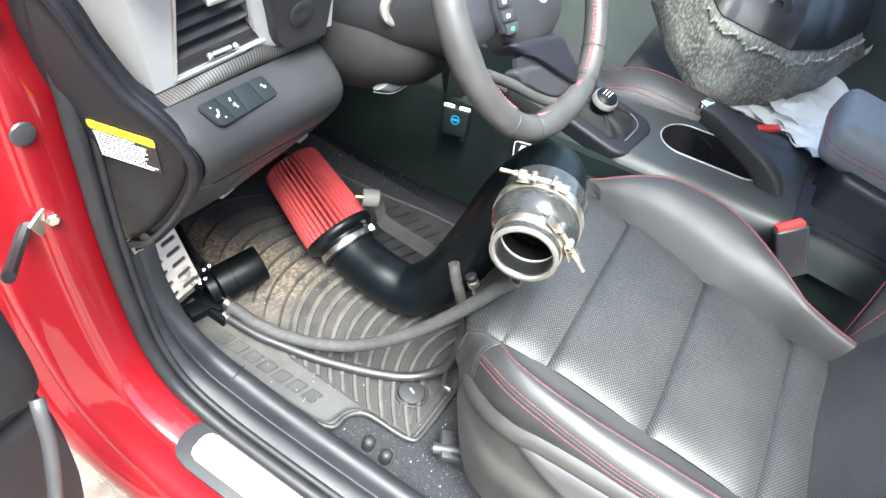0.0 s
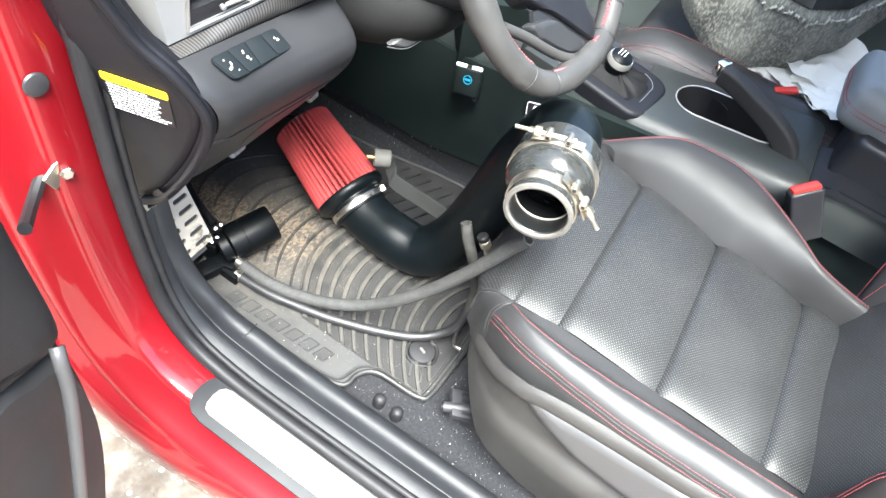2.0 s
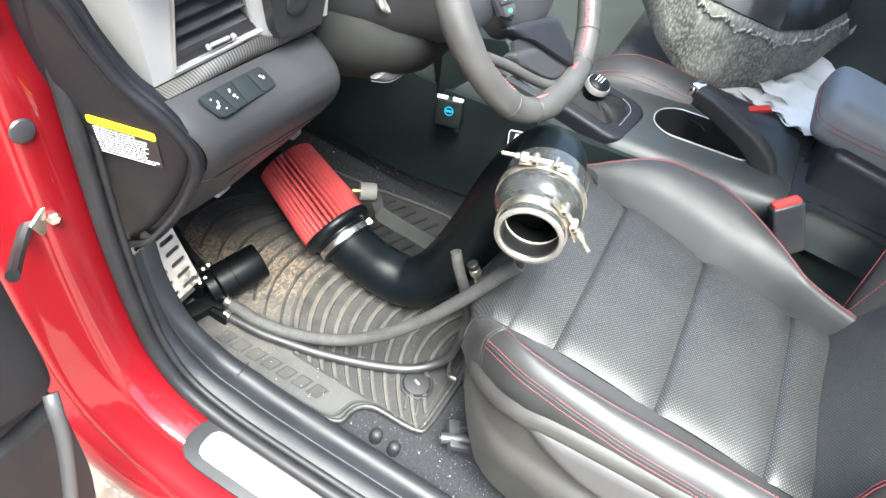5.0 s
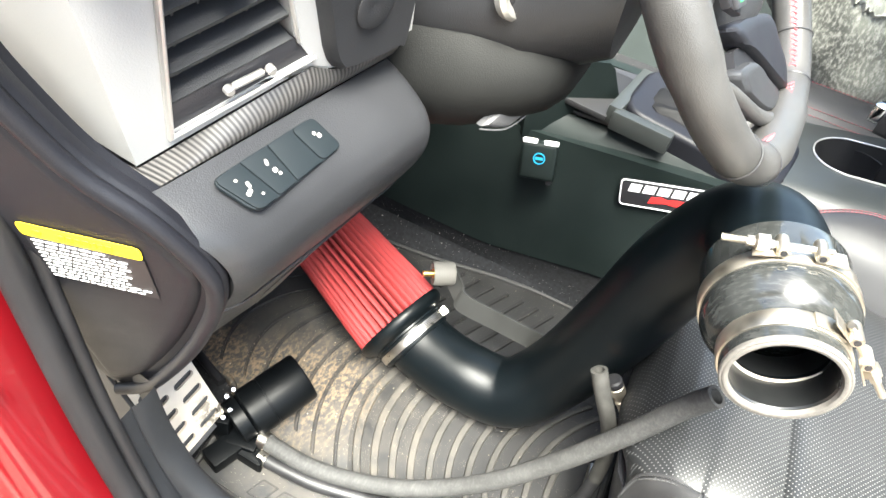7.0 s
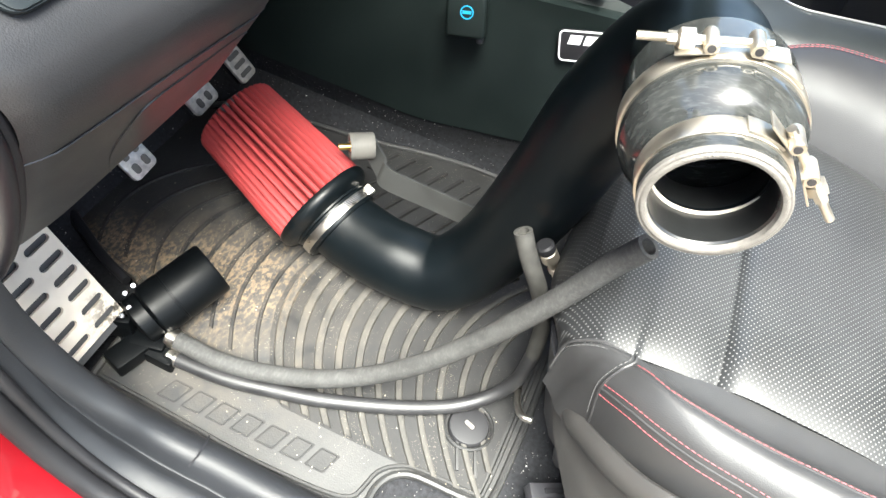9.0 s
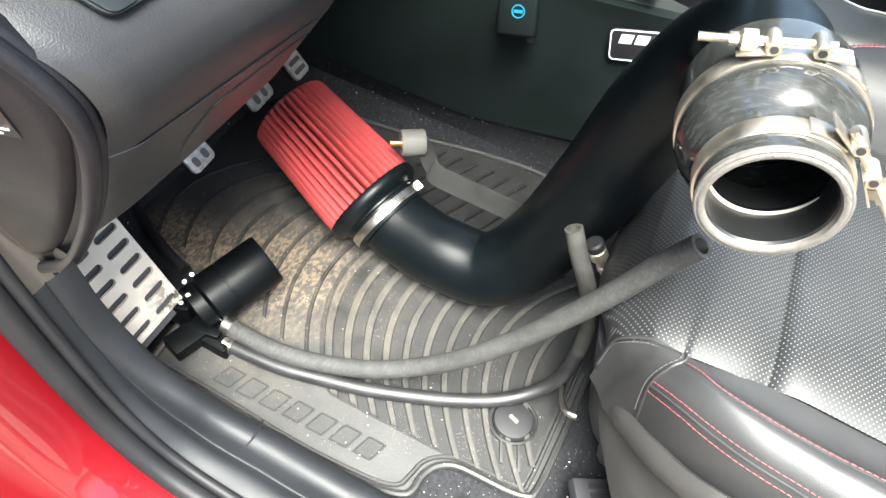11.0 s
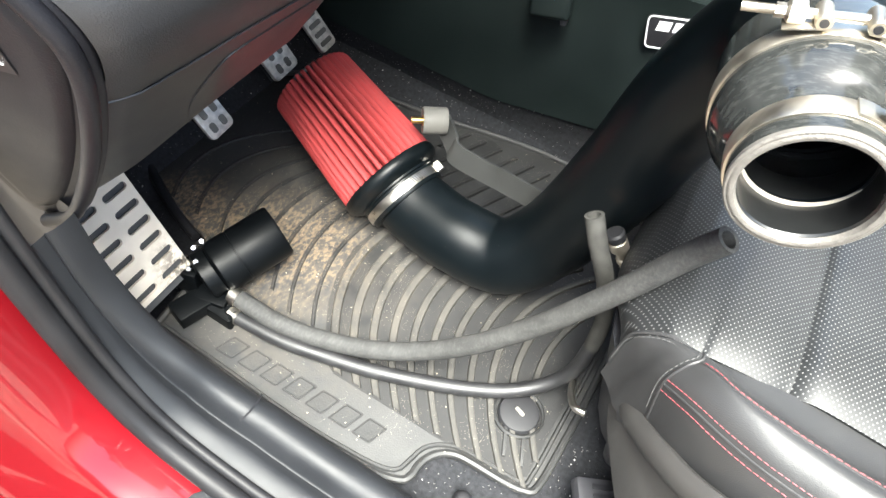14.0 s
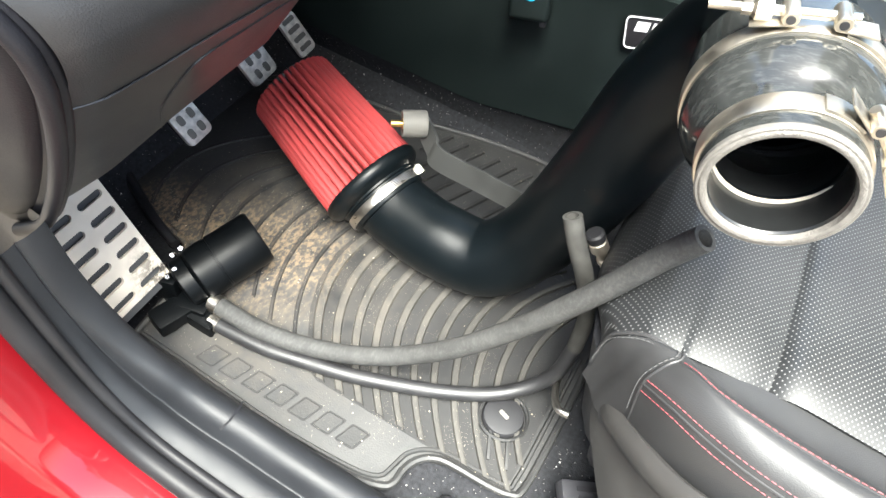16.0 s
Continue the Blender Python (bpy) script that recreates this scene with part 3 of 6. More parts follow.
for dx in (-0.007, 0.007):
    mesh("strip", *box((0.035, 0.004, 0.004), pose(0.462, -0.012 + dx * 1.6, 0.266, 0, 0, 22), 0.001), M["mat"], rubber_mat)
# the field between the ribs: a thin sheet on the tray, in a darker colour
edge = [(x, 0.2885 - 2.9 * (x - 0.585) ** 2) for x in (0.43, 0.46, 0.5, 0.54, 0.585, 0.63, 0.68, 0.742)]
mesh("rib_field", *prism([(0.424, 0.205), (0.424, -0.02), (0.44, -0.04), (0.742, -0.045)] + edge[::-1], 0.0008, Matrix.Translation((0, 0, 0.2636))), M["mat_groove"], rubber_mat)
# seven slanted bars, darkly outlined, stand where lettering is pressed into the mat
for i in range(7):
    o = Matrix.Translation((0.3865 + 0.0006 * i, 0.3215 - 0.0312 * i, 0.2636))
    mesh("pressed_bar", *prism(round_outline([(-0.011, 0.0125), (-0.011, -0.008), (0.011, -0.0155), (0.011, 0.005)], 0.003, 3), 0.0016, o, 0.0006, 1), M["mat"], rubber_mat)
    mesh("pressed_outline", *prism(round_outline([(-0.013, 0.015), (-0.013, -0.0095), (0.013, -0.018), (0.013, 0.0065)], 0.003, 3), 0.0006, o), M["mat_groove"], rubber_mat)
mesh("corner_rim", *tube([(0.612, 0.621, 0.268), (0.553, 0.610, 0.268), (0.533, 0.584, 0.268), (0.500, 0.515, 0.268), (0.481, 0.460, 0.268)], 0.0065, 10, 5), M["rubber"], rubber_mat, "raised black corner rim")

# ---- foot rest plate ----
rest = thing("foot_rest", (0.385, 0.45, 0.27), "pale slotted metal foot rest plate", "foot rest")
REST = place((0.384, 0.409, 0.3165), (1, 0.14, -0.04), (0, -0.89, 0.45))
mesh("support", *prism(rounded(0.086, 0.25, 0.006), 0.05, REST @ Matrix.Translation((0, 0.112, -0.0525)), 0.001), M["lever"], rest, "black plastic support")


def slotted(w, h, rows, cols, m):
    """A thin plate with real slots, cut as a grid of cells with a round-ended hole in each."""
    verts, faces = [], []
    cw, ch = w / cols, h / rows
    for r in range(rows):
        for c in range(cols):
            cx, cy = -w / 2 + cw * (c + 0.5), ch * (r + 0.5)
            hole = rounded(cw * 0.76, ch * 0.4, ch * 0.195, 4)
            k = len(hole)
            edge = []
            for x, y in hole:
                s = min(cw / 2 / max(abs(x), 1e-6), ch / 2 / max(abs(y), 1e-6))
                edge.append((x * s, y * s))
            corners = [(cw / 2, ch / 2), (-cw / 2, ch / 2), (-cw / 2, -ch / 2), (cw / 2, -ch / 2)]
            for q in corners:
                j = min(range(k), key=lambda a: (edge[a][0] - q[0]) ** 2 + (edge[a][1] - q[1]) ** 2)
                edge[j] = q
            o = len(verts)
            verts += [(cx + x, cy + y, 0.004) for x, y in edge] + [(cx + x, cy + y, 0.004) for x, y in hole] + [(cx + x, cy + y, 0.0) for x, y in hole]
            for a in range(k):
                b = (a + 1) % k
                faces += [(o + a, o + b, o + k + b, o + k + a), (o + k + a, o + k + b, o + 2 * k + b, o + 2 * k + a)]
    # weld the cells into one plate
    seen, to = {}, []
    for p in verts:
        to.append(seen.setdefault(tuple(round(c, 5) for c in p), len(seen)))
    faces = [q for q in ([to[i] for i in f] for f in faces) if len(set(q)) == len(q)]
    return [m @ Vector(p) for p in seen], faces


mesh("plate", *slotted(0.08, 0.2, 9, 2, REST), M["brushed"], rest, "pale metal plate with round-ended slots", smooth=False)

# ---- intake pipe with its filter ----
intake = thing("air_intake", (0.65, 0.12, 0.265), "matt black bent intake pipe with red cone filter", "air intake")
PIPE = [(0.6616, 0.2717, 0.3242), (0.653, 0.228, 0.316), (0.645, 0.172, 0.316), (0.648, 0.105, 0.325), (0.664, 0.06, 0.39), (0.656, 0.025, 0.52), (0.648, 0.002, 0.635),
        (0.640, -0.022, 0.705), (0.615, -0.041, 0.738), (0.575, -0.051, 0.745), (0.545, -0.0565, 0.745)]
mesh("pipe", *tube(PIPE, 0.048, 40, 8, wall=0.003), M["pipe"], intake)
AX = Vector((0.036, 0.150, 0.056)).normalized()
F0 = Vector((0.6616, 0.2717, 0.3242))
mesh("filter_neck", *lathe([(0.049, -0.022), (0.0535, -0.021), (0.0545, -0.019), (0.0545, -0.0015), (0.0565, 0.0), (0.0565, 0.0025), (0.060, 0.004), (0.0665, 0.008), (0.070, 0.0125), (0.0705, 0.02), (0.0685, 0.0235), (0.0, 0.025)], F0, AX, 48), M["pipe"], intake, "black rubber filter neck")
mesh("pleats", *lathe([(0.0685, 0.02), (0.0668, 0.06), (0.0585, 0.178), (0.0575, 0.182), (0.0545, 0.184)], F0, AX, 304, wave=lambda k, r: r * (1, 0.995, 0.98, 0.93, 0.50, 0.50, 0.93, 0.98)[k % 8]), M["red_filter"], intake, "red pleated filter gauze")
mesh("filter_cap", *lathe([(0.046, 0.178), (0.049, 0.180), (0.05, 0.184), (0.047, 0.187), (0.0, 0.187)], F0, AX, 48), M["black_print"], intake)
hose_clamp = mesh("hose_clamp", *lathe([(0.0558, -0.016), (0.0562, -0.0145), (0.0562, -0.0065), (0.0558, -0.005), (0.0544, -0.005), (0.0544, -0.016)], F0, AX, 64, closed=True), M["steel"], intake, "steel worm-drive clamp")
fu, fv, fw = basis(AX)
for k in range(26):
    a = radians(80 + 3.2 * k)
    d = math.cos(a) * fu + math.sin(a) * fv
    mesh("notch", *box((0.0012, 0.009, 0.0012), place(F0 - AX * 0.010 + d * 0.0556, d.cross(AX), d) @ pose(0, 0, 0, 0, 0, 15), 0), M["black_print"], hose_clamp)
sd = Vector((0.75, -0.15, 0.65)).normalized()
sd = (sd - AX * sd.dot(AX)).normalized()
mesh("clamp_screw", *box((0.016, 0.013, 0.009), place(F0 - AX * 0.010 + sd * 0.059, sd.cross(AX), sd), 0.002), M["steel"], intake)
CA = Vector((-1, -0.18, 0.0)).normalized()
C0 = Vector((0.561, -0.0545, 0.746))
mesh("coupler", *lathe([(0.049, 0.0), (0.0545, 0.0), (0.055, 0.003), (0.055, 0.05), (0.0552, 0.056), (0.054, 0.061), (0.0475, 0.072), (0.0425, 0.079), (0.042, 0.084), (0.042, 0.103), (0.041, 0.1075), (0.039, 0.109), (0.0368, 0.1075), (0.0352, 0.103), (0.0352, 0.07), (0.044, 0.053), (0.049, 0.04)], C0, CA, 72, closed=True), M["silicone"], intake, "glossy grey silicone coupler")
mesh("inner_wall", *lathe([(0.0371, 0.1065), (0.0349, 0.104), (0.0349, 0.056), (0.0351, 0.056), (0.0351, 0.104)], C0, CA, 72, closed=True), M["silicone_dark"], intake, "smooth dark inner wall")
mesh("coupler_edge", *lathe([(0.0421, 0.1055), (0.0421, 0.1085), (0.0411, 0.1095), (0.0399, 0.1095), (0.0391, 0.1102), (0.0378, 0.1104), (0.0362, 0.1098), (0.0352, 0.1065)], C0, CA, 72, closed=True), M["grey_edge"], intake, "pale grey cut end")
mesh("pipe_lip", *lathe([(0.0349, 0.077), (0.0349, 0.0805), (0.0333, 0.0805), (0.0333, 0.077)], C0, CA, 72, closed=True), M["pipe"], intake, "black inner pipe lip")
# the lip is left black above; a bright crescent paints its lit lower part
down, wide = Vector((0, 0, -1)), CA.cross(Vector((0, 0, 1))).normalized()
lit_arc = []
for k in range(41):
    a = radians(-78 + 3.9 * k)
    thick = 0.0024 * math.cos(radians(-90 + 4.5 * k)) ** 0.6 + 0.0002 if 0 < k < 40 else 0.0002
    d = math.cos(a) * down + math.sin(a) * wide
    lit_arc.append([C0 + CA * h + d * r for r, h in ((0.0349, 0.0803), (0.0349, 0.0813), (0.0349 - thick, 0.0813), (0.0349 - thick, 0.0803))])
mesh("lit_bare_edge", *skin(lit_arc, caps=True), M["brushed"], intake, "bright bare metal edge")


def band_clamp(h, r, angle, side):
    """A wide steel band with a T-bolt, its nut and its two trunnions."""
    u, v, w = basis(CA)
    c = mesh("band_clamp", *lathe([(r, h - 0.0072), (r + 0.0006, h - 0.006), (r + 0.0006, h + 0.006), (r, h + 0.0072), (r - 0.0014, h + 0.0072), (r - 0.0014, h - 0.0072)], C0, CA, 72, closed=True), M["clamp"], intake, "bright steel band clamp")
    up, away = Vector((0, 0, 1)), CA.cross(Vector((0, 0, 1))).normalized()
    arc = [radians(math.degrees(angle) - side * (16 + 3 * k)) for k in range(11)]
    loops = [[C0 + CA * (h + q * 0.0066) + (math.cos(a) * up + math.sin(a) * away) * (r + lift) for q, lift in ((-1, 0.0006), (-1, 0.0022), (1, 0.0022), (1, 0.0006))] for a in arc]
    mesh("tongue", *skin(loops, caps=True), M["clamp"], c, "overlapping steel tongue")
    d = (math.cos(angle) * Vector((0, 0, 1)) + math.sin(angle) * CA.cross(Vector((0, 0, 1))).normalized()).normalized()
    t = CA.cross(d).normalized() * side
    o = C0 + CA * h + d * (r + 0.0060)
    mesh("bolt", *tube([o - t * 0.02, o + t * 0.01, o + t * 0.054], 0.0028, 10, 2), M["clamp"], c)
    mesh("nut", *lathe([(0, 0), (0.0062, 0.0), (0.0062, 0.008), (0.004, 0.010), (0.004, 0.015), (0, 0.015)], o + t * 0.022, t, 6), M["clamp"], c)
    for q in (-0.012, 0.013):
        p = o + t * q
        mesh("trunnion", *lathe([(0, -0.0088), (0.004, -0.0088), (0.0046, -0.0075), (0.0046, 0.0075), (0.004, 0.0088), (0, 0.0088)], p, CA, 20), M["clamp"], c)
        mesh("trunnion_hole", *lathe([(0, 0), (0.0024, 0.0), (0.0024, 0.0005), (0, 0.0005)], p + CA * 0.0089, CA, 16), M["black_print"], c)
        mesh("strap", *box((0.022, 0.015, 0.0014), place(p - d * 0.0052 - t * (0.008 if q < 0 else -0.008), t, d) @ pose(0, 0, 0, 0, -8 if q < 0 else 8, 0), 0.0005), M["clamp"], c)
    return c


band_clamp(0.040, 0.0562, radians(12), 1)
band_clamp(0.089, 0.0434, radians(-45), -1)
bracket = mesh("bracket", *sheet(lambda u, w: tuple(Vector(spline([(0.705, 0.241, 0.430), (Vector((0.705, 0.241, 0.430)) * 0.4 + Vector((0.692, 0.211, 0.405)) * 0.6), (0.692, 0.211, 0.405), (Vector((0.692, 0.211, 0.405)) + Vector((0.715, 0.098, 0.375))) / 2, (0.715, 0.098, 0.375)], 6)[min(24, int(round(u * 24)))]) + Vector((-0.008, 0.004, -0.028)) * (w - 0.35)), 24, 3, 0.004), M["bracket"], intake, "grey-black flat mounting bracket")
bd = (Vector((0.690, 0.262, 0.430)) - Vector((0.705, 0.241, 0.430))).normalized()
mesh("bushing", *lathe([(0, 0), (0.0155, 0.0), (0.0165, 0.002), (0.0165, 0.028), (0.0155, 0.030), (0.006, 0.028), (0.0, 0.027)], (0.705, 0.241, 0.430), bd, 28), M["grey_rubber"], intake, "grey rubber bushing")
mesh("stud", *tube([Vector((0.705, 0.241, 0.430)) + bd * 0.026, Vector((0.705, 0.241, 0.430)) + bd * 0.035, Vector((0.705, 0.241, 0.430)) + bd * 0.043], 0.0042, 12, 3), M["brass"], intake, "brass stud")
mesh("collar", *lathe([(0, 0), (0.0065, 0), (0.0065, 0.002), (0, 0.002)], Vector((0.705, 0.241, 0.430)) + bd * 0.0275, bd, 20), M["brass"], intake)

# ---- catch can and hoses ----
can = thing("catch_can", (0.46, 0.38, 0.265), "small black cylindrical catch can with rubber hoses", "catch can")
K0, K1 = Vector((0.443, 0.386, 0.304)), Vector((0.506, 0.358, 0.322))
KA = (K1 - K0).normalized()
mesh("cylinder", *lathe([(0.0, 0), (0.03, 0.0), (0.0335, 0.003), (0.0335, 0.028), (0.0325, 0.0285), (0.0325, 0.0305), (0.0335, 0.031), (0.0335, 0.082), (0.0315, 0.085), (0.0, 0.085)], K0, KA, 48), M["can"], can)
mesh("head", *lathe([(0.0, -0.02), (0.026, -0.02), (0.0305, -0.017), (0.0305, -0.002), (0.028, 0.0), (0, 0.0)], K0, KA, 24), M["can"], can)
mesh("bracket", *box((0.03, 0.06, 0.02), place((0.405, 0.385, 0.278), (0.3, 1, 0), (0, 0, 1)), 0.003), M["can"], can, "black mounting bracket")
mesh("arm", *box((0.04, 0.02, 0.012), place((0.418, 0.374, 0.283), (0.2, -1, 0), (0, 0, 1)), 0.003), M["can"], can)
for p in ((0.425, 0.415, 0.322), (0.441, 0.415, 0.325), (0.411, 0.413, 0.318), (0.417, 0.401, 0.322), (0.455, 0.416, 0.322), (0.427, 0.398, 0.327)):
    mesh("screw", *lathe([(0, 0.005), (0.0026, 0.005), (0.0036, 0.0035), (0.0036, -0.006), (0, -0.006)][::-1], p, (-0.5, -0.4, 0.7), 10), M["chrome"], can, "small bright screw")
mesh("base_block", *prism(round_outline([(0.418, 0.43), (0.441, 0.418), (0.437, 0.392), (0.419, 0.341), (0.402, 0.335), (0.403, 0.389)][::-1], 0.006), 0.018, Matrix.Translation((0, 0, 0.265)), 0.003), M["can"], can, "black angled base block")
mesh("bracket_arm", *box((0.012, 0.05, 0.035), place((0.412, 0.418, 0.297), (0.9, 0.3, 0), (0, 0, 1)), 0.002), M["can"], can)
HOSE = [(0.433, 0.355, 0.285), (0.433, 0.288, 0.285), (0.444, 0.232, 0.287), (0.46, 0.173, 0.3), (0.479, 0.12, 0.325), (0.493, 0.072, 0.37), (0.508, 0.032, 0.42),
        (0.516, 0.002, 0.47), (0.524, -0.029, 0.53), (0.531, -0.054, 0.585), (0.531, -0.071, 0.622)]
mesh("hose", *tube(HOSE, 0.0108, 18, 6, wall=0.0035), M["hose"], can, "thick dusty rubber hose")
THIN = [(0.416, 0.345, 0.275), (0.42, 0.278, 0.276), (0.432, 0.223, 0.276), (0.446, 0.17, 0.276), (0.464, 0.121, 0.276), (0.484, 0.072, 0.278), (0.509, 0.026, 0.28),
        (0.533, -0.009, 0.295), (0.55, -0.029, 0.325), (0.562, -0.033, 0.37), (0.565, -0.028, 0.42), (0.555, -0.012, 0.48), (0.55, 0.011, 0.53), (0.555, 0.026, 0.556)]
mesh("thin_hose", *tube(THIN[:10], 0.0085, 16, 5), M["hose_black"], can, "thin black rubber hose")
mesh("hose_end", *tube(THIN[9:], 0.0088, 16, 6, wall=0.003), M["hose_pale"], can, "upright dusty grey hose end")
for c, r, d in (((0.433, 0.352, 0.285), 0.0118, (0, -1, 0.02)), ((0.4165, 0.342, 0.275), 0.0095, (0.05, -1, 0))):
    mesh("hose_clip", *lathe([(r, -0.006), (r, 0.006), (r - 0.0012, 0.006), (r - 0.0012, -0.006)], c, d, 28, closed=True), M["steel"], can, "small steel hose clip")
# a loose hose fitting stands behind the upright hose end
fitting = thing("hose_fitting", (0.60, -0.03, 0.46), "small bright threaded hose fitting", "fitting")
FB, FC = Vector((0.604, -0.027, 0.453)), Vector((0.596, 0.004, 0.506))
FA = (FC - FB).normalized()
FL = (FC - FB).length
mesh("stem", *lathe([(0, -0.005), (0.006, -0.005), (0.006, FL * 0.3), (0.0072, FL * 0.32), (0.0072, FL * 0.4), (0.006, FL * 0.42), (0.006, FL * 0.6), (0.0095, FL * 0.62), (0.0095, FL * 0.8), (0.007, FL * 0.82), (0, FL * 0.82)], FB, FA, 18), M["clamp"], fitting)
mesh("cap", *lathe([(0, FL * 0.82), (0.0085, FL * 0.82), (0.0095, FL * 0.86), (0.0095, FL * 0.97), (0.0075, FL), (0, FL)], FB, FA, 20), M["rubber"], fitting, "black rubber cap")
mesh("lead", *tube([FB, FB - FA * 0.03 + Vector((0.02, 0.0, -0.02)), FB + Vector((0.06, 0.0, -0.1))], 0.005, 10, 4), M["rubber"], fitting)

# ---- driver's seat ----
seat = thing("driver_seat", (0.665, -0.3, 0.25), "black leather sports seat with red stitching", "car seat")
SEAMS = (-0.167, -0.325, -0.488)


def cushion_z(y):
    return lerp([(-0.66, 0.525), (-0.488, 0.543), (-0.325, 0.553), (-0.167, 0.561), (-0.105, 0.557), (-0.07, 0.547), (-0.045, 0.531), (-0.03, 0.513), (-0.02, 0.492), (-0.014, 0.465)], y)


def left_edge(y):
    return lerp([(-0.66, 0.487), (-0.34, 0.485), (-0.165, 0.487), (-0.098, 0.482), (-0.062, 0.483), (-0.03, 0.487)], y)


def right_edge(y):
    return lerp([(-0.66, 0.81), (-0.488, 0.818), (-0.325, 0.825), (-0.167, 0.852), (-0.08, 0.868), (-0.05, 0.865)], y)


def pillow(y):
    """Each panel rises steeply behind its seam and sinks slowly to the next one in front."""
    lift = 1.0
    for q in SEAMS:
        d = y - q
        lift = min(lift, 1 - math.exp(-abs(d) / (0.024 if d > 0 else 0.0085)))
    return 0.012 * lift


EDGE = [(0.482, -0.098, 0.549), (0.483, -0.073, 0.549), (0.487, -0.053, 0.529), (0.490, -0.047, 0.505), (0.492, -0.046, 0.47), (0.494, -0.048, 0.44)]


def insert_line(u, w):
    y = -0.66 + 0.644 * w / 0.85 if w < 0.85 else -0.016 - 0.08 * ((w - 0.85) / 0.15) ** 1.5
    z = cushion_z(y) if w < 0.85 else 0.474 - 0.03 * math.sin(math.pi / 2 * (w - 0.85) / 0.15)
    z += pillow(y) - 0.005
    z -= 0.010 * abs(2 * u - 1) ** 8
    x = left_edge(y) - 0.003 + (right_edge(y) - left_edge(y) + 0.007) * u
    z += 0.0008 * noise.noise(Vector((x * 14, y * 14, 0.0)))
    if u > 0.5 and w > 0.8:
        y -= 0.046 * (2 * u - 1) ** 6 * min(1, (w - 0.8) / 0.1)
    return Vector((x, y, z))


def insert(u, w):
    """The centre panel; in front its near edge bends round with the corner patch."""
    p = insert_line(u, w)
    if w > 0.742 and u < 0.3:
        k = 5 * (w - 0.742) / 0.258
        i = min(int(k), 4)
        q = Vector(EDGE[i]).lerp(Vector(EDGE[i + 1]), k - i) + Vector((-0.002, 0.0, 0.0))
        p += (q - insert_line(0.0, w)) * (1 - u / 0.3) ** 2.2
    return tuple(p)


mesh("seat_insert", *sheet(insert, 44, 260, 0.006), M["perforated"], seat, "black perforated leather centre panel")

# lines that run along the near bolster, from its outer foot to the insert's edge: rear part, then the front corner
ROLL = [
    ([(0.395, -0.66, 0.46), (0.395, -0.36, 0.46), (0.402, -0.22, 0.455), (0.415, -0.155, 0.45), (0.436, -0.114, 0.442), (0.452, -0.092, 0.432)], [(0.456, -0.083, 0.425), (0.463, -0.077, 0.42)]),
    ([(0.382, -0.66, 0.532), (0.382, -0.36, 0.529), (0.388, -0.22, 0.521), (0.401, -0.155, 0.511), (0.424, -0.114, 0.498), (0.445, -0.091, 0.48)], [(0.453, -0.081, 0.470), (0.462, -0.074, 0.44)]),
    ([(0.384, -0.66, 0.573), (0.384, -0.344, 0.572), (0.388, -0.265, 0.572), (0.400, -0.178, 0.569), (0.412, -0.138, 0.563), (0.430, -0.106, 0.552), (0.450, -0.083, 0.534)], [(0.458, -0.074, 0.515), (0.464, -0.069, 0.49), (0.468, -0.067, 0.44)]),
    ([(0.404, -0.66, 0.594), (0.404, -0.34, 0.592), (0.406, -0.26, 0.591), (0.415, -0.18, 0.588), (0.427, -0.135, 0.582), (0.444, -0.106, 0.571), (0.458, -0.089, 0.556)], [(0.465, -0.075, 0.539), (0.471, -0.066, 0.512), (0.475, -0.062, 0.485), (0.477, -0.061, 0.44)]),
    ([(0.429, -0.66, 0.589), (0.426, -0.34, 0.588), (0.426, -0.25, 0.587), (0.431, -0.18, 0.585), (0.442, -0.13, 0.580), (0.456, -0.108, 0.572), (0.466, -0.097, 0.562)], [(0.472, -0.079, 0.551), (0.478, -0.062, 0.524), (0.481, -0.057, 0.495), (0.483, -0.056, 0.44)]),
    ([(0.452, -0.66, 0.558), (0.450, -0.34, 0.560), (0.451, -0.25, 0.561), (0.455, -0.18, 0.563), (0.461, -0.135, 0.562), (0.469, -0.112, 0.561), (0.475, -0.098, 0.559)], [(0.479, -0.076, 0.550), (0.483, -0.057, 0.527), (0.486, -0.052, 0.50), (0.488, -0.051, 0.44)]),
    ([(left_edge(y) - 0.001, y, cushion_z(y) - 0.008) for y in (-0.66, -0.5, -0.34, -0.25, -0.18, -0.13, -0.098)], [(0.483, -0.073, 0.548), (0.487, -0.053, 0.528), (0.490, -0.047, 0.505), (0.492, -0.046, 0.44)]),
]


def evenly(points, n):
    """n + 1 points at even steps along a smooth line."""
    line = spline(points, 10)
    far = [0.0]
    for a, b in zip(line, line[1:]):
        far.append(far[-1] + (b - a).length)
    return [Vector([float(np.interp(far[-1] * k / n, far, [q[i] for q in line])) for i in range(3)]) for k in range(n + 1)]


def across(lines, k):
    """A smooth line over the k-th points of the long lines."""
    return spline([q[k] for q in lines], 6)


rear_lines = [evenly(a, 64) for a, b in ROLL]
front_lines = [evenly(a[-1:] + b, 16) for a, b in ROLL]


def wrinkled(p, much=0.0011):
    n = noise.noise(p * 26.0) + 0.5 * noise.noise(p * 70.0)
    return p + Vector((-0.2, 0, 1)) * much * n


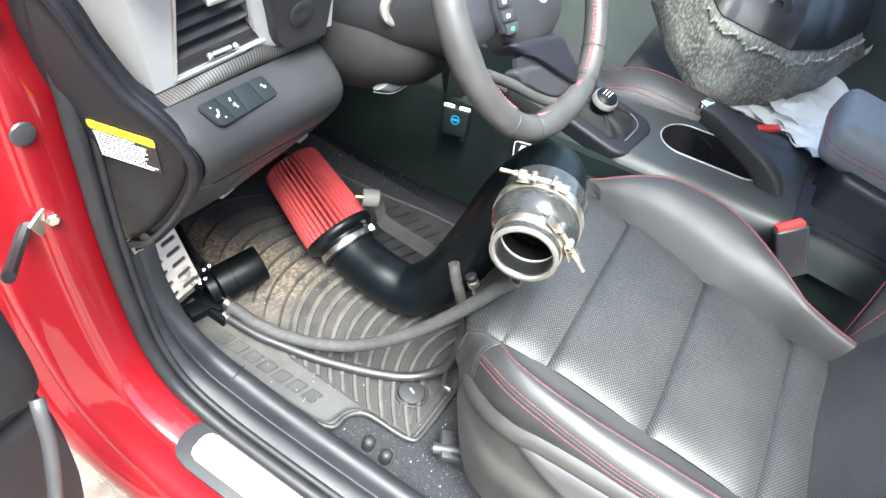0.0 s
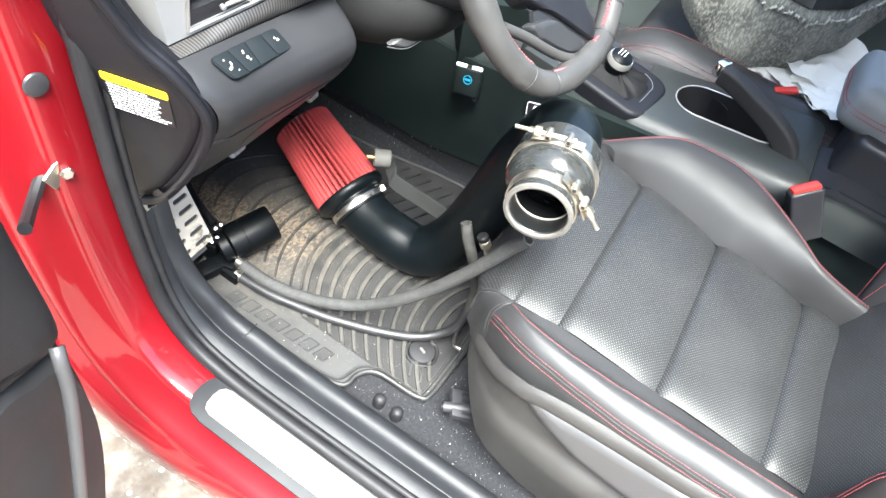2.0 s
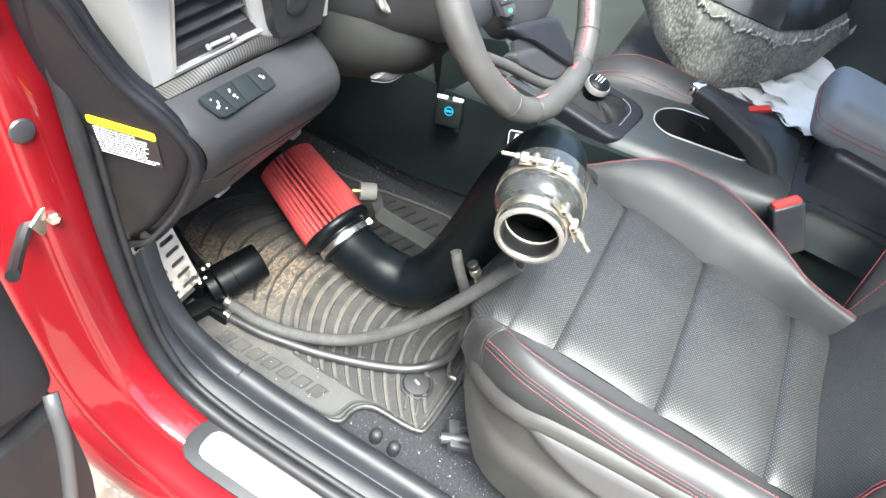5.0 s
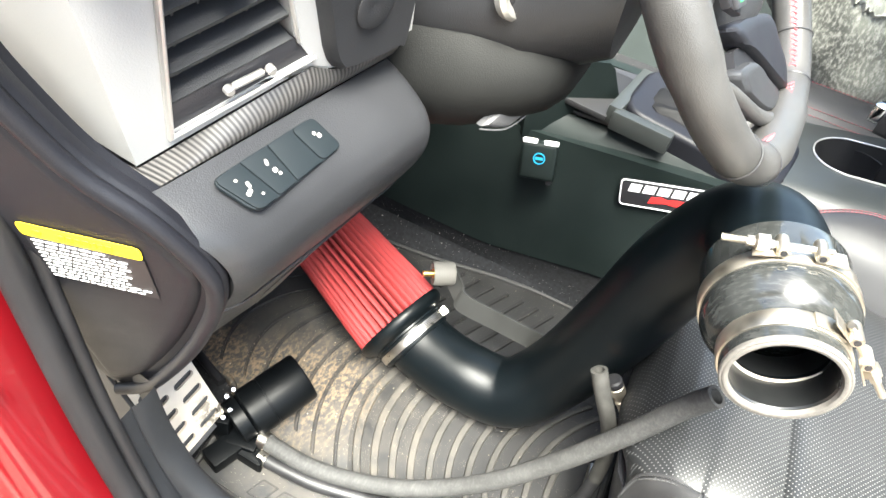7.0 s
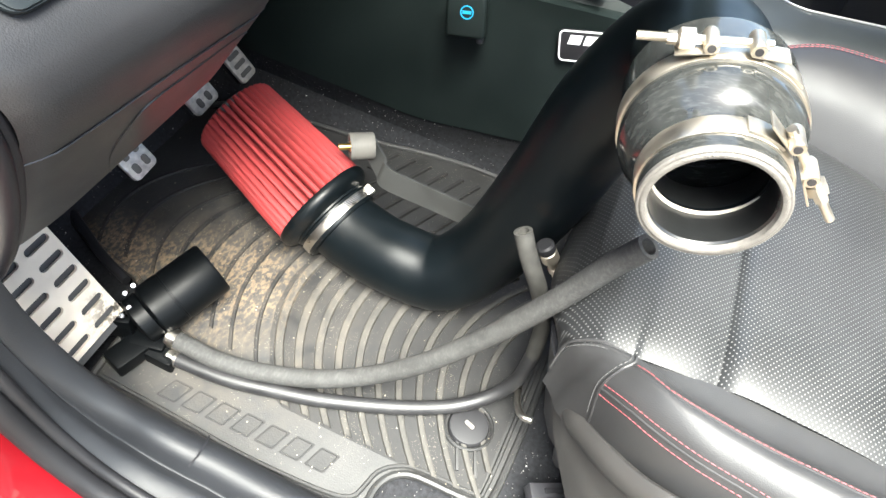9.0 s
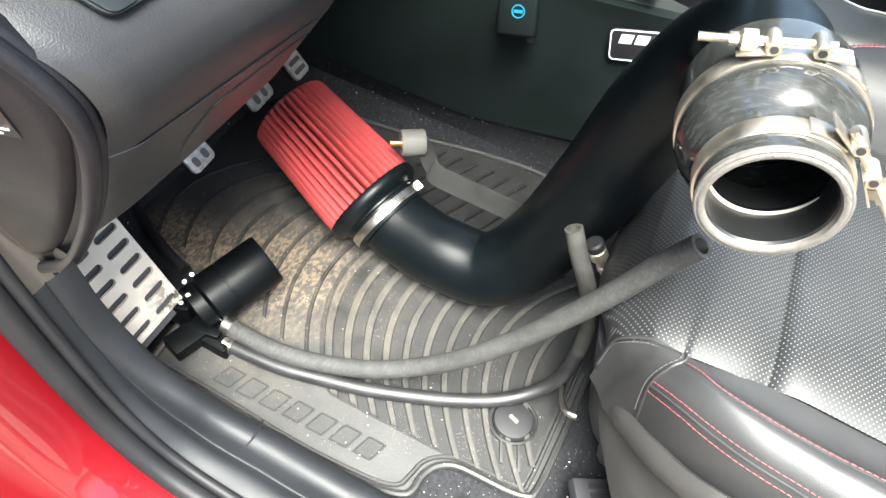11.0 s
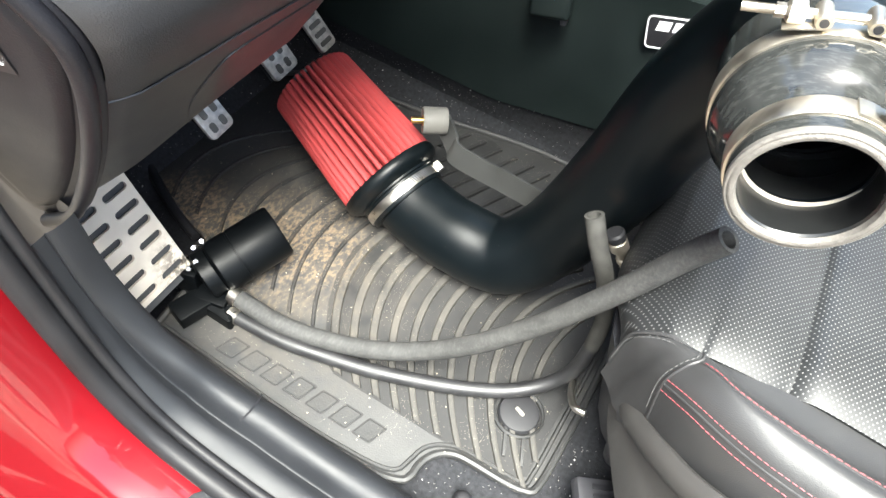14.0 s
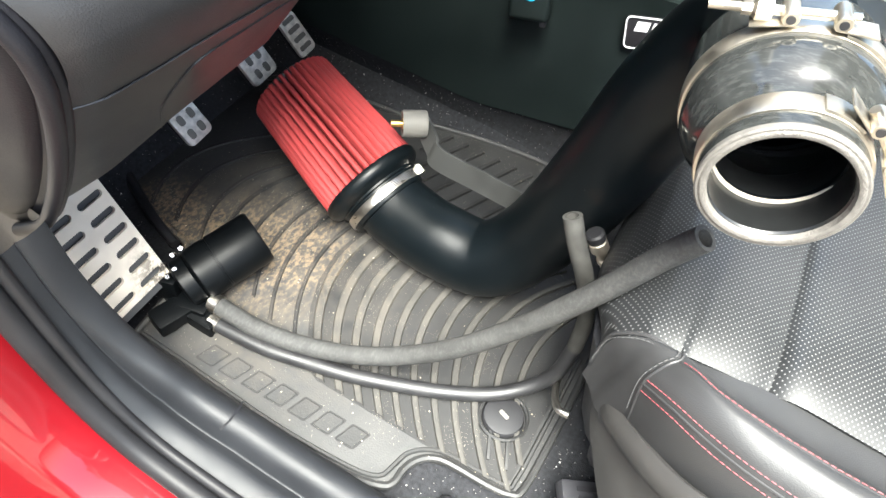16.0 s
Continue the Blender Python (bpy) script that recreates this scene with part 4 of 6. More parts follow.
near_grid = [[wrinkled(p) for p in across(rear_lines, k)] for k in range(65)]
near = mesh("bolster", *skin(near_grid, closed=False), M["leather"], seat, "black leather side bolster, creased along its crest")
mesh("corner_patch", *skin([across(front_lines, k) for k in range(17)], closed=False), M["leather"], seat, "plain leather front corner")
STITCH = [(24, 0.0005), (11, 0.0005), (13, 0.0005)]
for j, lift in STITCH:
    pts = [near_grid[k][j] + Vector((-0.0003, 0, lift)) for k in range(0, 65, 2)]
    mesh("stitching", *stitches(pts, step=0.0050, length=0.0034, r=0.00034, n=4), M["red_thread"], near, "red stitching")
for j, r in ((12, 0.0011), (23, 0.0009), (5, 0.0013)):
    mesh("roll_seam", *tube([near_grid[k][j] + Vector((0, 0, 0.0001)) for k in range(0, 65, 2)], r, 6, 2), M["leather"], near)
mesh("corner_seam", *tube(across(rear_lines, 64)[6:], 0.0013, 6, 1), M["leather"], near)
mesh("edge_piping", *tube([p + Vector((-0.0005, 0.0005, 0.0012)) for p in front_lines[6][:14]], 0.0017, 6, 2), M["leather"], seat)
mesh("patch_stitching", *stitches([p + Vector((-0.0055, 0.001, 0.0006)) for p in front_lines[6][:13]], step=0.0046, length=0.003, r=0.00032, n=4), M["grey_thread"], seat, "grey stitching")
mesh("seam_stitching", *stitches([p + Vector((0, 0.004, 0.0006)) for p in across(rear_lines, 64)[8:]], step=0.0046, length=0.003, r=0.00032, n=4), M["grey_thread"], seat, "grey stitching")


def soft_lerp(table, x, reach=0.03):
    """lerp, rounded off at the corners of the table."""
    return sum(lerp(table, x + reach * k / 4) for k in range(-4, 5)) / 9


def far_bolster(u, w):
    """The roll beside the console; its crest rises in the middle and draws in towards the backrest."""
    end = lerp([(0, -0.112), (0.2, -0.10), (0.45, -0.075), (0.7, -0.06), (1, -0.056)], u)
    y = -0.6 + (end + 0.6) * w
    e = right_edge(y)
    cx = soft_lerp([(-0.6, 0.80), (-0.52, 0.815), (-0.475, 0.835), (-0.42, 0.868), (-0.352, 0.905), (-0.29, 0.925), (-0.185, 0.925), (-0.105, 0.893), (-0.056, 0.885)], y)
    cx = max(cx, e + 0.02)
    cz = soft_lerp([(-0.6, 0.575), (-0.52, 0.585), (-0.475, 0.598), (-0.42, 0.612), (-0.352, 0.624), (-0.29, 0.633), (-0.185, 0.628), (-0.105, 0.592), (-0.056, 0.55)], y)
    base = min(cushion_z(y) - 0.008, cz - 0.01)
    at = lambda t, q: (e - 0.004 + (cx - e) * t, base + (cz - base) * q)
    top = [at(0, 0), at(0.10, 0.22), at(0.33, 0.62), at(0.60, 0.86), at(0.84, 0.97), (cx, cz), (cx + 0.013, cz - 0.007), (cx + 0.023, cz - 0.03), (cx + 0.025, cz - 0.06), (cx + 0.018, 0.45)]
    k = u * (len(top) - 1)
    i = min(int(k), len(top) - 2)
    t = k - i
    a, b, c, d = (Vector((q[0], y, q[1])) for q in (top[max(0, i - 1)], top[i], top[i + 1], top[min(len(top) - 1, i + 2)]))
    return tuple(b + 0.5 * t * (c - a + t * (2 * a - 5 * b + 4 * c - d + t * (3 * b - a - 3 * c + d))))


def far_corner(u, w):
    """Plain leather between the far bolster's front end and the insert's edge."""
    p, q = Vector(far_bolster(0.84 * u, 1.0)), Vector(insert(1.0, 0.735 + 0.095 * u))
    q.z -= 0.012 * u
    return tuple(p.lerp(q, w) + Vector((0.007, 0.009, 0.005)) * math.sin(math.pi * w) * (1 - 0.5 * u))


fb = mesh("bolster", *sheet(far_bolster, 36, 60, 0.012), M["leather"], seat, "black leather side bolster")
for u in (0.53, 0.575):
    mesh("stitching", *stitches([Vector(far_bolster(u, w / 24)) + Vector((0, 0, 0.0006)) for w in range(1, 25)], step=0.0052, length=0.0034, r=0.00045, n=6), M["red_thread"], fb, "red stitching")
mesh("roll_seam", *tube([Vector(far_bolster(0.555, w / 24)) for w in range(0, 25)], 0.001, 6, 2), M["leather"], fb)
mesh("inner_seam", *tube([Vector(far_bolster(0.02, w / 24)) - Vector((0, 0, 0.0004)) for w in range(0, 25)], 0.001, 6, 2), M["leather"], fb)
mesh("corner_patch", *sheet(far_corner, 24, 12), M["leather"], seat, "plain leather front corner")

# side shield, with the height lever
SHIELD_TOP = [(-0.62, 0.572), (-0.31, 0.556), (-0.236, 0.550), (-0.1975, 0.544), (-0.157, 0.530), (-0.119, 0.504), (-0.084, 0.476), (-0.06, 0.452)]
SHIELD_FOOT = [(-0.62, 0.28), (-0.4, 0.28), (-0.25, 0.30), (-0.15, 0.345), (-0.11, 0.385), (-0.085, 0.41), (-0.06, 0.42)]


def shield_at(u, w):
    """Its top edge is a rounded ridge; below it a hollow for the lever, then the flank swells out again."""
    k = max(0.0, (u - 0.85) / 0.15)
    y = -0.62 + 0.53 * min(u, 0.85) / 0.85 + 0.023 * math.sin(math.pi / 2 * k)
    top, foot = lerp(SHIELD_TOP, min(y, -0.09)) - 0.03 * k, lerp(SHIELD_FOOT, min(y, -0.09)) + 0.02 * k
    z = foot + (top - foot) * w
    ridge = math.exp(-abs((z - top + 0.014) / 0.0135) ** 3)
    swell = 1 / (1 + math.exp((z - 0.432) / 0.006)) * (1 - 0.9 * max(0, 0.40 - z) / 0.12)
    return (0.391 - 0.012 * ridge - 0.019 * swell * (1 - 0.75 * min(1, max(0, (y + 0.28) / 0.14))) + 6.5 * max(0, min(y, -0.09) + 0.19) ** 2 + 0.075 * k ** 1.3, y, z)


shield = mesh("side_shield", *sheet(shield_at, 80, 90, 0.006), M["shield"], seat, "black plastic seat side shield with a rounded top ridge")
LV = [(-0.176, 0.520), (-0.180, 0.530), (-0.208, 0.533), (-0.286, 0.539), (-0.42, 0.548), (-0.52, 0.555), (-0.52, 0.455), (-0.42, 0.450), (-0.286, 0.464), (-0.247, 0.476), (-0.211, 0.492), (-0.187, 0.508)]
mesh("height_lever", *dome(LV, lambda a, b: (0.367 - 0.05 * (0.50 - b), a, b), (0.012, 0, 0), 10, 0.5), M["lever"], seat, "dark grey plastic height lever")
mesh("base", *box((0.40, 0.5, 0.15), Matrix.Translation((0.665, -0.34, 0.40)), 0.02, 3), M["black_plastic"], seat)
mesh("front_cover", *sheet(lambda u, w: (0.475 + 0.39 * u, -0.03 - 0.03 * w - 0.05 * (2 * u - 1) ** 6, 0.46 - 0.13 * w), 16, 8, 0.01), M["black_plastic"], seat, "black front cover under the cushion")
for x in (0.45, 0.88):
    rail = mesh("rail", *box((0.035, 0.56, 0.03), Matrix.Translation((x, -0.40, 0.268)), 0.004), M["black_plastic"], seat, "dark steel seat rail")
    mesh("riser", *box((0.03, 0.4, 0.07), Matrix.Translation((x, -0.36, 0.31)), 0.006), M["black_plastic"], seat)
for x, y in ((0.380, 0.008), (0.378, -0.028)):
    mesh("rail_bolt", *lathe([(0, 0.013), (0.005, 0.0125), (0.0085, 0.010), (0.0105, 0.005), (0.011, -0.012), (0, -0.012)][::-1], (x, y, 0.261), (0, 0, 1), 20), M["rubber"], seat, "domed black bolt cap")
cover = mesh("rail_cover", *box((0.05, 0.06, 0.016), pose(0.445, -0.118, 0.292, 12, 0, 30), 0.004), M["black_plastic"], seat)
for k in range(4):
    mesh("cover_slot", *box((0.006, 0.026, 0.003), pose(0.445, -0.118, 0.292, 12, 0, 30) @ Matrix.Translation((-0.016 + 0.0105 * k, 0.0, 0.008)), 0.001), M["black_print"], cover)
mesh("rail_tube", *tube([(0.418, -0.085, 0.297), (0.437, -0.118, 0.297), (0.458, -0.155, 0.294)], 0.0095, 14, 3, wall=0.002), M["black_plastic"], seat, "black plastic rail end tube")
mesh("slide_bar", *tube([(0.505, -0.06, 0.335), (0.51, -0.045, 0.33), (0.55, -0.035, 0.31), (0.62, -0.033, 0.305)], 0.004, 10, 4), M["steel"], seat, "bright steel slide bar")


def back(u, w):
    x = 0.47 + 0.37 * u
    z = 0.53 + 0.62 * w
    return (x, -0.553 - 0.33 * (z - 0.53) + 0.012 * math.cos(3.1 * (2 * u - 1) * 0.5) - 0.01 * math.exp(-((w - 0.35) / 0.012) ** 2), z)


mesh("back_insert", *sheet(back, 20, 60, -0.05), M["perforated_back"], seat, "black perforated backrest panel")
for side in (-1, 1):
    def bb(u, w, side=side):
        z = 0.56 + 0.6 * w
        e = 0.475 if side < 0 else 0.835
        bulge = math.sin(math.pi * min(1.0, u * 1.02))
        out = 0.095 * u * min(1.0, 0.6 + 1.5 * w)
        swell = min(1.0, 0.25 + 3.2 * w)
        return (e + side * out, -0.553 - 0.33 * (z - 0.53) + 0.085 * bulge * swell - 0.03 * u, z)
    bo = mesh("back_bolster", *sheet(bb, 20, 36, -0.05 * side), M["leather"], seat, "black leather backrest bolster")
    for u in (0.18, 0.45, 0.5):
        mesh("stitching", *stitches([Vector(bb(u, w / 24)) + Vector((0, 0.0012, 0)) for w in range(0, 24)], step=0.006, length=0.004, r=0.0006, n=6), M["red_thread"], bo, "red stitching")


def buckle(base, tip, label):
    t = thing("seat_buckle", base, label, "seat buckle", group="seat buckles")
    b, c = Vector(base), Vector(tip)
    d = (c - b)
    m = place(b + d * 0.55, (0.5, -0.87, 0), d)
    mesh("housing", *box((0.055, 0.024, d.length * 0.9), m, 0.006, 3), M["black_plastic"], t)
    mesh("button", *box((0.046, 0.018, 0.012), m @ Matrix.Translation((0, 0, d.length * 0.45)), 0.003), M["buckle_red"], t, "red release button")
    return t


buckle((0.930, -0.453, 0.555), (0.930, -0.393, 0.650), "black seat buckle with red button beside driver's seat")
buckle((1.24, -0.33, 0.55), (1.235, -0.31, 0.628), "black seat buckle with red button beside passenger seat")

# ---- dashboard ----
dash = thing("dashboard", (0.9, 0.4, 0.7), "dark grey plastic dashboard with vent and switches", "dashboard")


def knee(u, w):
    x0 = lerp([(0, 0.282), (0.12, 0.289), (0.25, 0.299), (0.4, 0.311), (0.58, 0.323), (0.85, 0.332), (1, 0.334)], w)
    x = x0 + (0.556 - x0) * u
    y0 = 0.319 - 0.11 * (x - 0.298)
    ly = lerp([(0.34, 0.40), (0.38, 0.382), (0.42, 0.335), (0.6, 0.334)], x)
    lz = lerp([(0.34, 0.515), (0.38, 0.53), (0.42, 0.59), (0.6, 0.598)], x)
    y = lerp([(0, y0), (0.12, y0 - 0.018), (0.25, y0 - 0.036), (0.33, y0 - 0.046), (0.4, y0 - 0.05), (0.48, y0 - 0.046), (0.58, y0 - 0.03), (0.85, ly - 0.002), (0.88, ly + 0.004), (1, ly + 0.09)], w)
    z = lerp([(0, 0.812), (0.12, 0.802), (0.25, 0.787), (0.33, 0.774), (0.4, 0.757), (0.48, 0.735), (0.58, 0.705), (0.85, lz + 0.002), (0.88, lz - 0.004), (1, lz - 0.012)], w)
    c = max(0.0, 1 - u / 0.07)
    y += 0.007 * c * c
    k = max(0.0, (u - 0.9) / 0.1)
    y += 0.035 * k * k * (1 - max(0, w - 0.6) / 0.4)
    return (x - 0.012 * k * k, y, z - 0.02 * k * k * (w < 0.4) - 0.0 * k)


def soft_knee(u, w):
    """The knee panel with its bends rounded."""
    total = Vector()
    for i in (-2, -1, 0, 1, 2):
        for j in (-2, -1, 0, 1, 2):
            a, b = u + 0.018 * i, w + 0.022 * j
            # beyond the border the surface goes on as it runs there
            p = Vector(knee(min(1, max(0, a)), min(1, max(0, b))))
            q = Vector(knee(min(1, max(0, 2 * min(1, max(0, a)) - a)), min(1, max(0, 2 * min(1, max(0, b)) - b))))
            total += 2 * p - q if a != min(1, max(0, a)) or b != min(1, max(0, b)) else p
    return tuple(total / 25)


mesh("knee_panel", *sheet(soft_knee, 60, 110, -0.01), M["dash"], dash, "dark grey grained knee panel")
mesh("panel_seam", *tube([Vector(soft_knee(u / 12, 0.60)) + Vector((0, -0.0006, -0.0004)) for u in range(0, 12)], 0.0009, 6, 2), M["black_print"], dash)
mesh("panel_outline", *tube([Vector(soft_knee(u, w)) + Vector((0, -0.0004, 0)) for u, w in ((0.36, 0.84), (0.33, 0.74), (0.36, 0.69), (0.42, 0.66), (0.6, 0.655), (0.8, 0.65), (0.88, 0.66))], 0.0008, 6, 6), M["dash"], dash)
EP = [(0.40, 0.965), (0.365, 0.962), (0.349, 0.928), (0.342, 0.893), (0.326, 0.848), (0.302, 0.818), (0.288, 0.793), (0.279, 0.768), (0.278, 0.742), (0.289, 0.702), (0.318, 0.636), (0.354, 0.57), (0.392, 0.512), (0.43, 0.484), (0.446, 0.51), (0.438, 0.62), (0.43, 0.72), (0.425, 0.82), (0.418, 0.90)]


def end_x(y, z):
    return 0.262 + 0.35 * (0.37 - y) + (0.788 - z) * 0.25


def inset(outline, d):
    """An outline drawn in by d."""
    out = []
    for k, (x, y) in enumerate(outline):
        a, c = Vector(outline[k - 1]), Vector(outline[(k + 1) % len(outline)])
        t = (c - a).normalized()
        out.append((x - t.y * d, y + t.x * d))
    return out


mesh("end_surround", *dome(EP, lambda a, b: (end_x(a, b) + 0.006, a, b), (0.004, 0.004, 0), 14, 0.07), M["end_panel"], dash, "dark rounded edge strip round the end panel")
end = mesh("end_panel", *dome(inset(EP, 0.013), lambda a, b: (end_x(a, b), a, b), (0.012, 0.003, 0), 18, 0.16), M["end_panel"], dash, "black plastic dashboard end panel")

mesh("end_lip", *tube([(end_x(y, z) + 0.001, y, z) for y, z in inset(EP, 0.006)[:14]], 0.0062, 12, 4), M["end_panel"], dash, "rounded lip of the end panel")

# warning label: yellow head over black, with rows of small print
LM = place((0.2765, 0.3565, 0.7505), (0.026, -0.07, -0.002), (-1, -0.35, -0.25))


def on_label(x, y, w, h, lift, mat, name, label=""):
    m = LM @ Matrix.Translation((x, y, lift))
    return mesh(name, *prism(rounded(w, h, min(w, h) * 0.25, 2), 0.0004, m), mat, wl, label)


wl = thing("warning_label", (0.274, 0.356, 0.72), "yellow and black warning label on the end panel", "label")
on_label(0.0, 0.0255, 0.075, 0.0145, 0.0014, M["yellow"], "heading", "yellow heading band")
mesh("ground_field", *prism([(-0.036, 0.018), (0.0375, 0.018), (0.0375, -0.033), (-0.036, -0.033)], 0.0004, LM @ Matrix.Translation((0, 0, 0.0012))), M["black_print"], wl, "black field")
for r in range(10):
    x, stop = -0.033, (0.008, 0.024, 0.022, 0.026, 0.018, 0.024, 0.016, 0.022, 0.03, 0.024)[r]
    while x < stop:
        w = random.choice((0.003, 0.0045, 0.006, 0.0075))
        on_label(x + w / 2, 0.0145 - 0.0049 * r, w, 0.0013, 0.0018, M["white_print"], "print_bar")
        x += w + 0.0013
for x, w in ((-0.026, 0.006), (-0.011, 0.004), (-0.006, 0.004), (-0.001, 0.004), (0.004, 0.004), (0.009, 0.002), (0.013, 0.004), (0.018, 0.004)):
    on_label(x, 0.0255, w, 0.005, 0.002, M["ochre"], "heading_bar")

# upper face with the vent; the face leans a little towards the driver
VB = Vector((0.331, 0.336, 0.827))
VX = Vector((0.108, -0.032, 0.022)).normalized()
VU = Vector((0.0, -0.11, 1.0)).normalized()
VN = VX.cross(VU).normalized()
VM = place(VB, VX, VN)


def vent_at(a, b, c=0.0):
    k = VX.dot(VU)
    return VB + (VX * (a - k * b) + VU * (b - k * a)) / (1 - k * k) + VN * c


def bar(points, r=0.003, segs=8, n=2):
    return tube(points, r, segs, n)


FOOT = [(-0.023, -0.016), (0.112, 0.0175), (0.131, 0.0085), (0.19, 0.017), (0.22, 0.02)]


OPEN = [(0.0035, 0.0012), (0.110, 0.0262), (0.0995, 0.0455), (0.0935, 0.17), (0.031, 0.17)]
outer = edge_points([(-0.023, -0.016), (0.21, 0.0), (0.215, 0.1), (0.21, 0.2), (-0.023, 0.2)], 12)
outer = [(a, max(b, lerp(FOOT, a))) for a, b in outer]
hole = edge_points(OPEN, 12)
mesh("face", *skin([[vent_at(a, b, c) for a, b in outer] for c in (-0.02,)] + [[vent_at(a, b, 0.0) for a, b in outer], [vent_at(a, b, 0.0) for a, b in hole], [vent_at(a, b, -0.03) for a, b in hole]]), M["dash_light"], dash, "pale grey vent surround")
mesh("face_side", *sheet(lambda u, w: tuple(vent_at(-0.023 - 0.04 * u, -0.016 + 0.012 * u + 0.215 * w, -0.13 * u)), 6, 8, -0.006), M["dash_light"], dash)
flat = lambda pts: [(a, (b - VX.dot(VU) * a) / math.sqrt(1 - VX.dot(VU) ** 2)) for a, b in pts]
vent = mesh("vent_box", *prism(flat(OPEN), 0.003, VM @ Matrix.Translation((0, 0, -0.031))), M["black_print"], dash, "black air vent")
mesh("vent_frame", *join(bar([vent_at(0.0015, -0.002, 0.002), vent_at(0.0095, 0.044, 0.002), vent_at(0.0175, 0.0905, 0.002), vent_at(0.031, 0.17, 0.002)], 0.0022),
                         bar([vent_at(0.0, -0.0024, 0.002), vent_at(0.057, 0.011, 0.002), vent_at(0.1145, 0.0245, 0.002)], 0.0015),
                         bar([vent_at(0.1025, 0.040, 0.001), vent_at(0.099, 0.074, 0.001), vent_at(0.0945, 0.17, 0.001)], 0.0014)), M["silver"], vent, "satin silver vent frame")
mesh("lower_field", *prism(flat([(0.0036, 0.0013), (0.1098, 0.0263), (0.1000, 0.0425), (0.0085, 0.0205)]), 0.006, VM @ Matrix.Translation((0, 0, -0.0065)), 0.0005), M["black_plastic"], vent, "black lower vent field")
for k in range(7):
    b0 = 0.0225 + 0.019 * k
    left, right = 0.006 + 0.172 * b0, 0.1005 - 0.05 * (b0 + 0.02)
    mesh("slat", *sheet(lambda u, w: tuple(vent_at(left + (right - left) * u, b0 + 0.2345 * (left + (right - left) * u) - 0.002 + 0.0065 * w, 0.0 - 0.024 * w)), 6, 3, 0.003), M["dash"], vent)
    for c in range(5):
        a = left + 0.012 + 0.0165 * c
        mesh("fin", *box((0.0016, 0.013, 0.012), place(vent_at(a, b0 + 0.2345 * a + 0.011, -0.016), VX, VN), 0.0004), M["dash"], vent)
LD = VX - VU * 0.04
LVR = vent_at(0.0595, 0.0262, 0.004)
mesh("thumb_lever", *box((0.024, 0.0048, 0.005), place(LVR, LD, VN), 0.0025, 3), M["silver"], vent, "bright vent thumb lever")
for a in (-0.0155, 0.0165):
    mesh("lever_end", *lathe([(0, 0), (0.0032, 0.0), (0.0032, 0.004), (0.0023, 0.0055), (0, 0.0055)], LVR + LD * a - VN * 0.001, VN, 16), M["silver"], vent)
mesh("vent_tab", *box((0.026, 0.010, 0.012), place(vent_at(0.062, 0.0965, 0.004), LD, VN), 0.004, 3), M["silver"], vent)


def strip_at(u, w):
    a = -0.023 + 0.225 * u
    top = vent_at(a, lerp(FOOT, a) - 0.001, 0.001)
    x = 0.300 + 0.222 * u
    low = Vector((x, 0.322 - 0.11 * (x - 0.298), 0.8105))
    return tuple(top.lerp(low, w) + VN * 0.004 * math.sin(math.pi * w))


mesh("trim_strip", *sheet(strip_at, 50, 8, -0.004), M["carbon"], dash, "carbon-weave trim strip")
mesh("strip_end", *sheet(lambda u, w: tuple(Vector(strip_at(0.0, w)).lerp(Vector(strip_at(0.0, w)) - VX * 0.016 - VN * 0.03 + VU * 0.003, u)), 6, 8, 0.003), M["carbon"], dash, "ribbed dark strip end")
mesh("switch_pod", *dome([(0.122, 0.03), (0.127, 0.015), (0.138, 0.0085), (0.185, 0.0135), (0.2, 0.03), (0.215, 0.2), (0.112, 0.2)], lambda a, b: tuple(vent_at(a, b, 0.012)), tuple(VN * -0.012), 8, 0.10), M["dash"], dash, "grey plastic pod")
mesh("thumb_notch", *lathe([(0, -0.001), (0.014, 0.0), (0.017, 0.003), (0.015, 0.004), (0, 0.001)], vent_at(0.158, 0.062, 0.0115), VN, 28), M["dash"], dash)
# three switches and a blank in a row
SW = place((0.388, 0.2872, 0.7999), (0.099, -0.0109, 0), (0, -0.57, 0.82))
PAD = [(-0.0625, 0.0125), (0.0385, 0.0158), (0.0455, -0.0135), (-0.0485, -0.0198)]
sw = mesh("switch_panel", *prism(round_outline(PAD, 0.009), 0.0022, SW @ Matrix.Translation((0, 0, -0.0008)), 0.0008), M["switch"], dash, "black switch panel")
CUTS = [((-0.0615, 0.0115), (-0.0478, -0.0188)), ((-0.0374, 0.0133), (-0.0276, -0.0176)), ((-0.0111, 0.0141), (-0.0084, -0.0162)), ((0.0135, 0.0149), (0.0202, -0.0146)), ((0.0378, 0.0149), (0.0446, -0.0128))]
for (p0, q0), (p1, q1) in zip(CUTS, CUTS[1:]):
    g = 0.0006
    mesh("switch_key", *prism(round_outline([(p0[0] + g, p0[1]), (p1[0] - g, p1[1]), (q1[0] - g, q1[1]), (q0[0] + g, q0[1])][::-1], 0.0016 if p0 is not CUTS[0][0] and p1 is not CUTS[4][0] else 0.0055), 0.0022, SW @ Matrix.Translation((0, 0, 0.0008)), 0.0006), M["switch"], sw)
